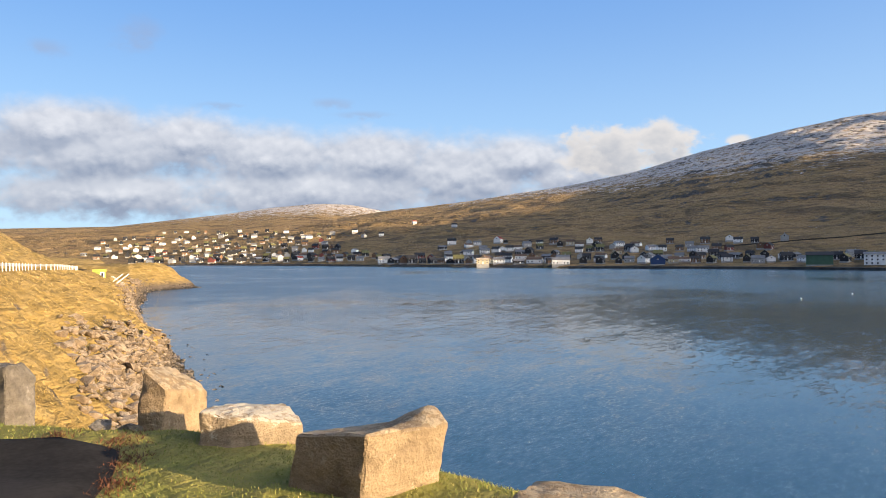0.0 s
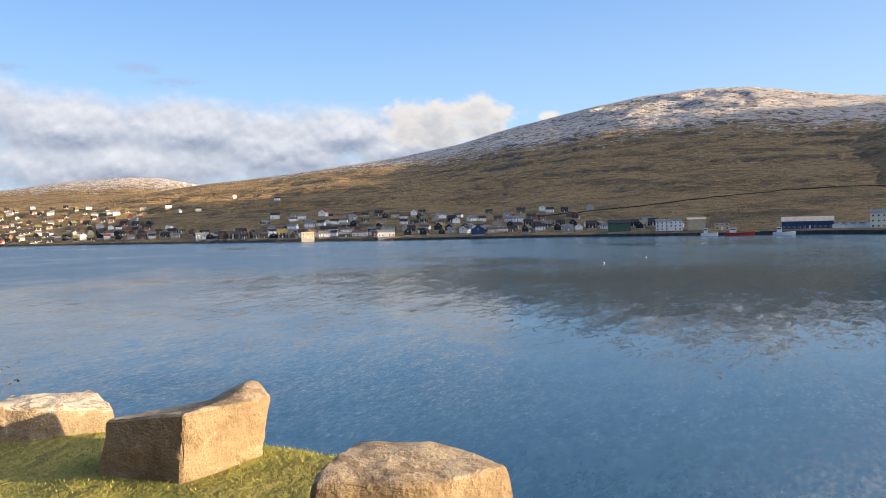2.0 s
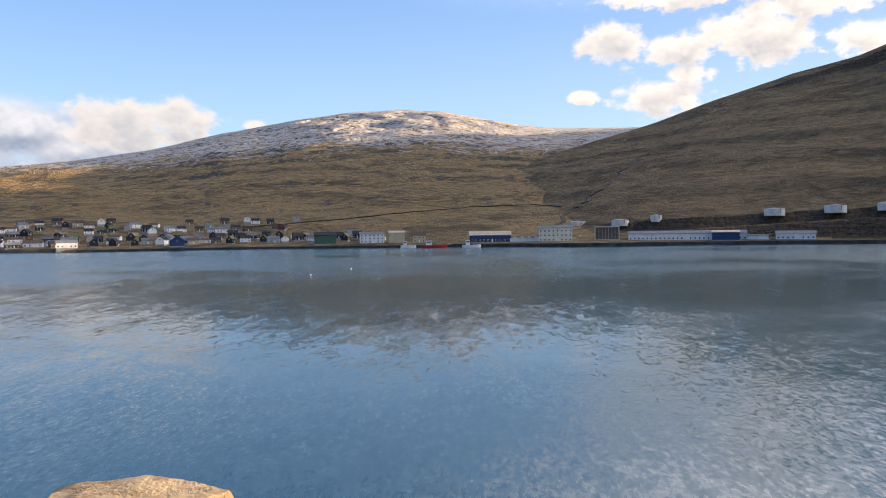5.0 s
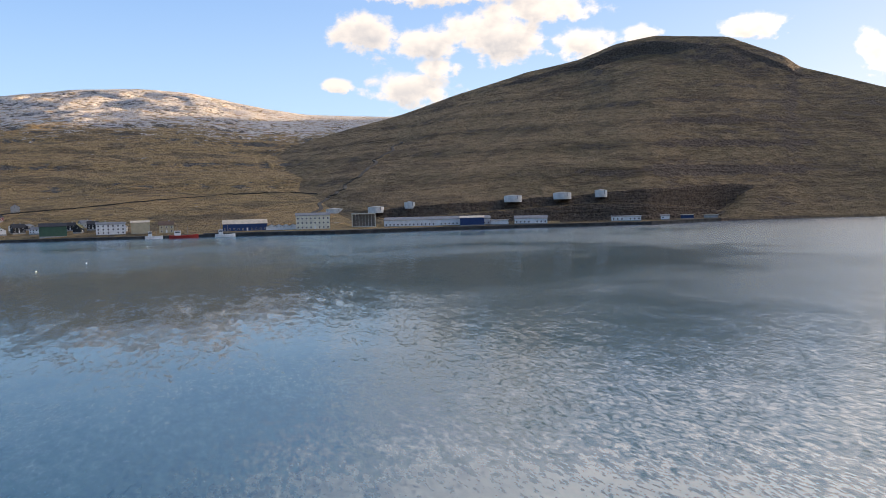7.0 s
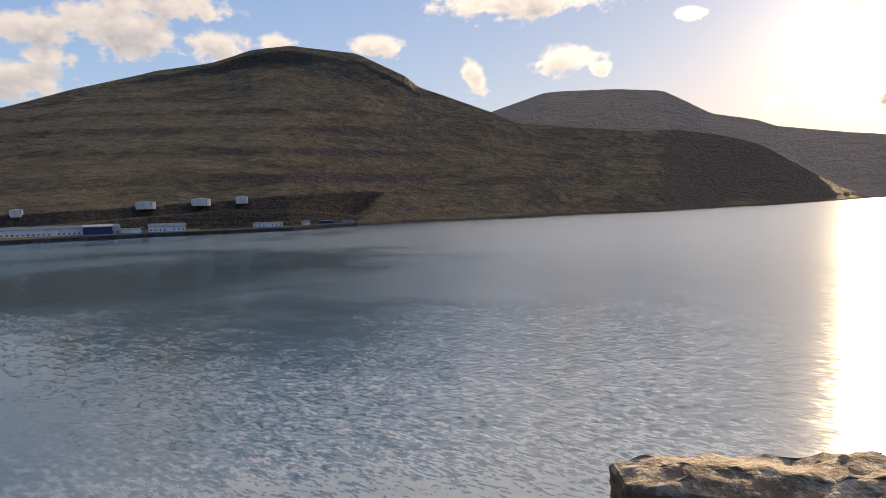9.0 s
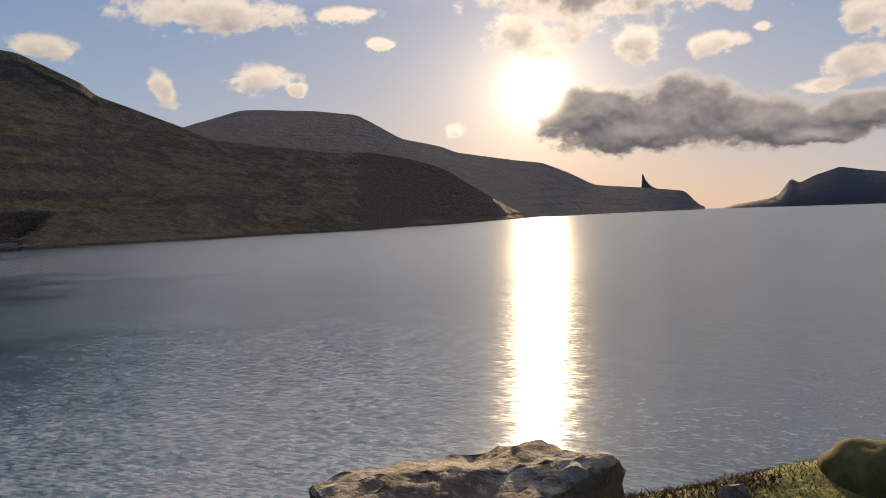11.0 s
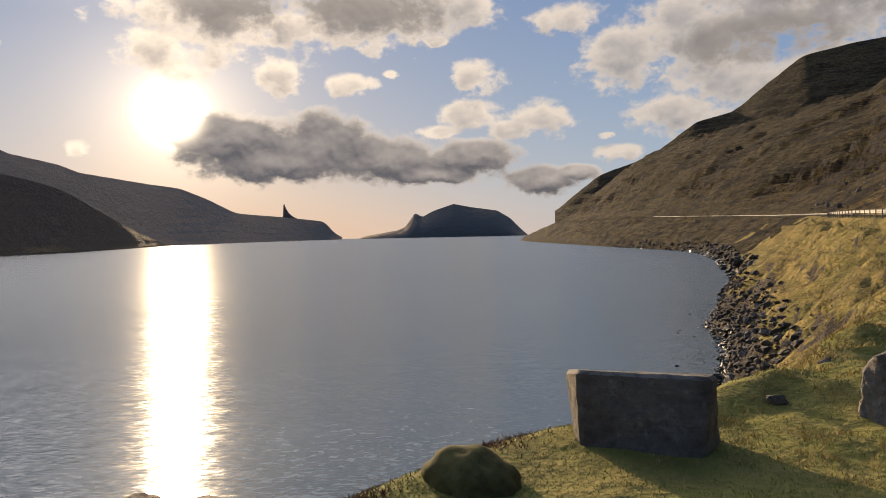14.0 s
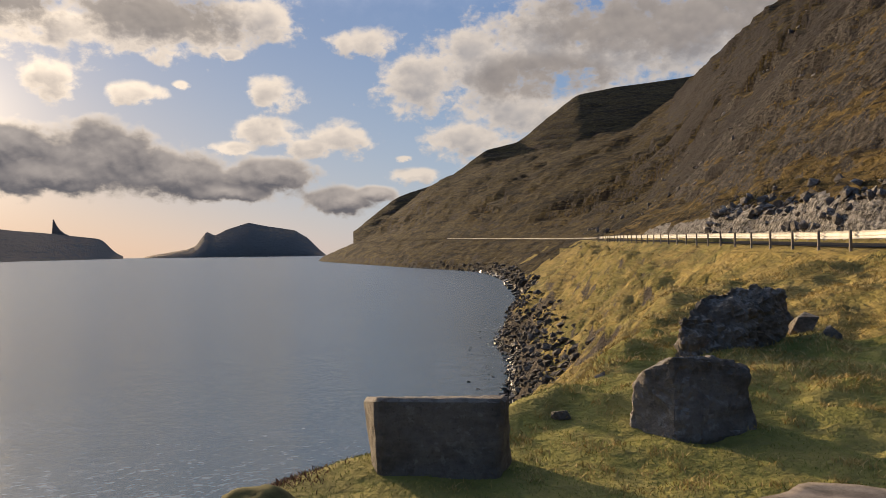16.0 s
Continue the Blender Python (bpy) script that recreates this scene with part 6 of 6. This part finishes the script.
def dyke(name, line, tall, thick, mat, label, category, wander=0.05):
    """A low wall or bank that follows the hillside from bearing to bearing."""
    bm = bmesh.new()
    rings = []
    a0, a1 = line[0][0], line[-1][0]
    up = abs(a1 - a0) < 9
    for t in np.linspace(0, 1, 90):
        az = a0 + (a1 - a0) * t
        el = float(np.interp(az, *zip(*line)))
        az += wander * 6 * noise.noise(Vector((t * 14, 3.3, 0)))
        el += wander * noise.noise(Vector((t * 17, 1.7, 0)))
        r = on_slope(az, el)
        z = slope_z(az, r)
        c = bearing(az, r, z)
        side = bearing(az + 90, thick) if up else bearing(az, thick)
        rings.append([bm.verts.new(c - side - Vector((0, 0, 1.5))), bm.verts.new(c - side * 0.7 + Vector((0, 0, tall))), bm.verts.new(c + side * 0.7 + Vector((0, 0, tall))), bm.verts.new(c + side - Vector((0, 0, 1.5)))])
    for a, b in zip(rings, rings[1:]):
        for k in range(3):
            bm.faces.new((a[k], a[k + 1], b[k + 1], b[k]))
    bmesh.ops.recalc_face_normals(bm, faces=bm.faces[:])
    return tagged(part(name, bm, mat, None), label, category, kind="structure")


M_DYKE = plain("dark_peat_bank", (0.07, 0.055, 0.04), 0.95, scale=0.15, vary=0.5)
dyke("dyke", [(21, 0.05), (28, 0.55), (35, 1.15), (40, 1.5), (44.5, 1.55), (46.6, 1.35)], 0.7, 1.0, M_DYKE, "dark turf dyke running across the hillside", "dyke")
dyke("stream_bed", [(46.4, -0.2), (47.5, 1.0), (49.2, 2.2), (51.0, 3.6), (53.2, 5.3)], 0.5, 2.2, M_DYKE, "dark stony stream bed running down the hill", "stream bed", 0.12)


# small stones in the turf along the rim
for x, y, size, k in ((2.82, -1.98, 0.30, 0), (2.75, -2.35, 0.24, 3), (3.05, -2.75, 0.22, 5), (2.55, -1.85, 0.20, 2), (2.1, -6.95, 0.20, 1), (0.05, -12.6, 0.55, 4), (-0.35, -12.2, 0.35, 6),
                      (2.3, -9.2, 0.25, 7), (-3.0, 6.2, 0.22, 2), (-2.9, 6.6, 0.28, 5)):
    ob = link("stone", STONES[k].copy(), None)
    ob.data.materials.clear()
    ob.data.materials.append(M_BLACKSTONE)
    ob.matrix_world = Matrix.Translation((x, y, float(ground_z(x, y)) + 0.1 * size)) @ pose(0, 0, 0, 10 * k, -7 * k, 40 * k) @ Matrix.Diagonal((size, size, size * 0.9, 1))
    tagged(ob, "small dark stone half sunk in the grass", "stone", "stones in the turf")


# coarse clumps where the turf meets the bank
def clumps():
    rng = np.random.RandomState(9)
    xs, ys = [], []
    for _ in range(300):
        r, a = rng.uniform(5.2, 17), radians(rng.uniform(150, 188))
        cx, cy = r * math.sin(a), r * math.cos(a)
        k = rng.randint(25, 70)
        xs.append(cx + rng.randn(k) * 0.07)
        ys.append(cy + rng.randn(k) * 0.07)
    x, y = np.concatenate(xs), np.concatenate(ys)
    l, _ = side_of(LOT, x, y)
    keep = l < -0.1
    blade_stuff("grass_clumps", x[keep], y[keep], 0.045, 0.008, M_TUSSOCK, "dry grass clumps in the green turf", 12, 0.7)


clumps()
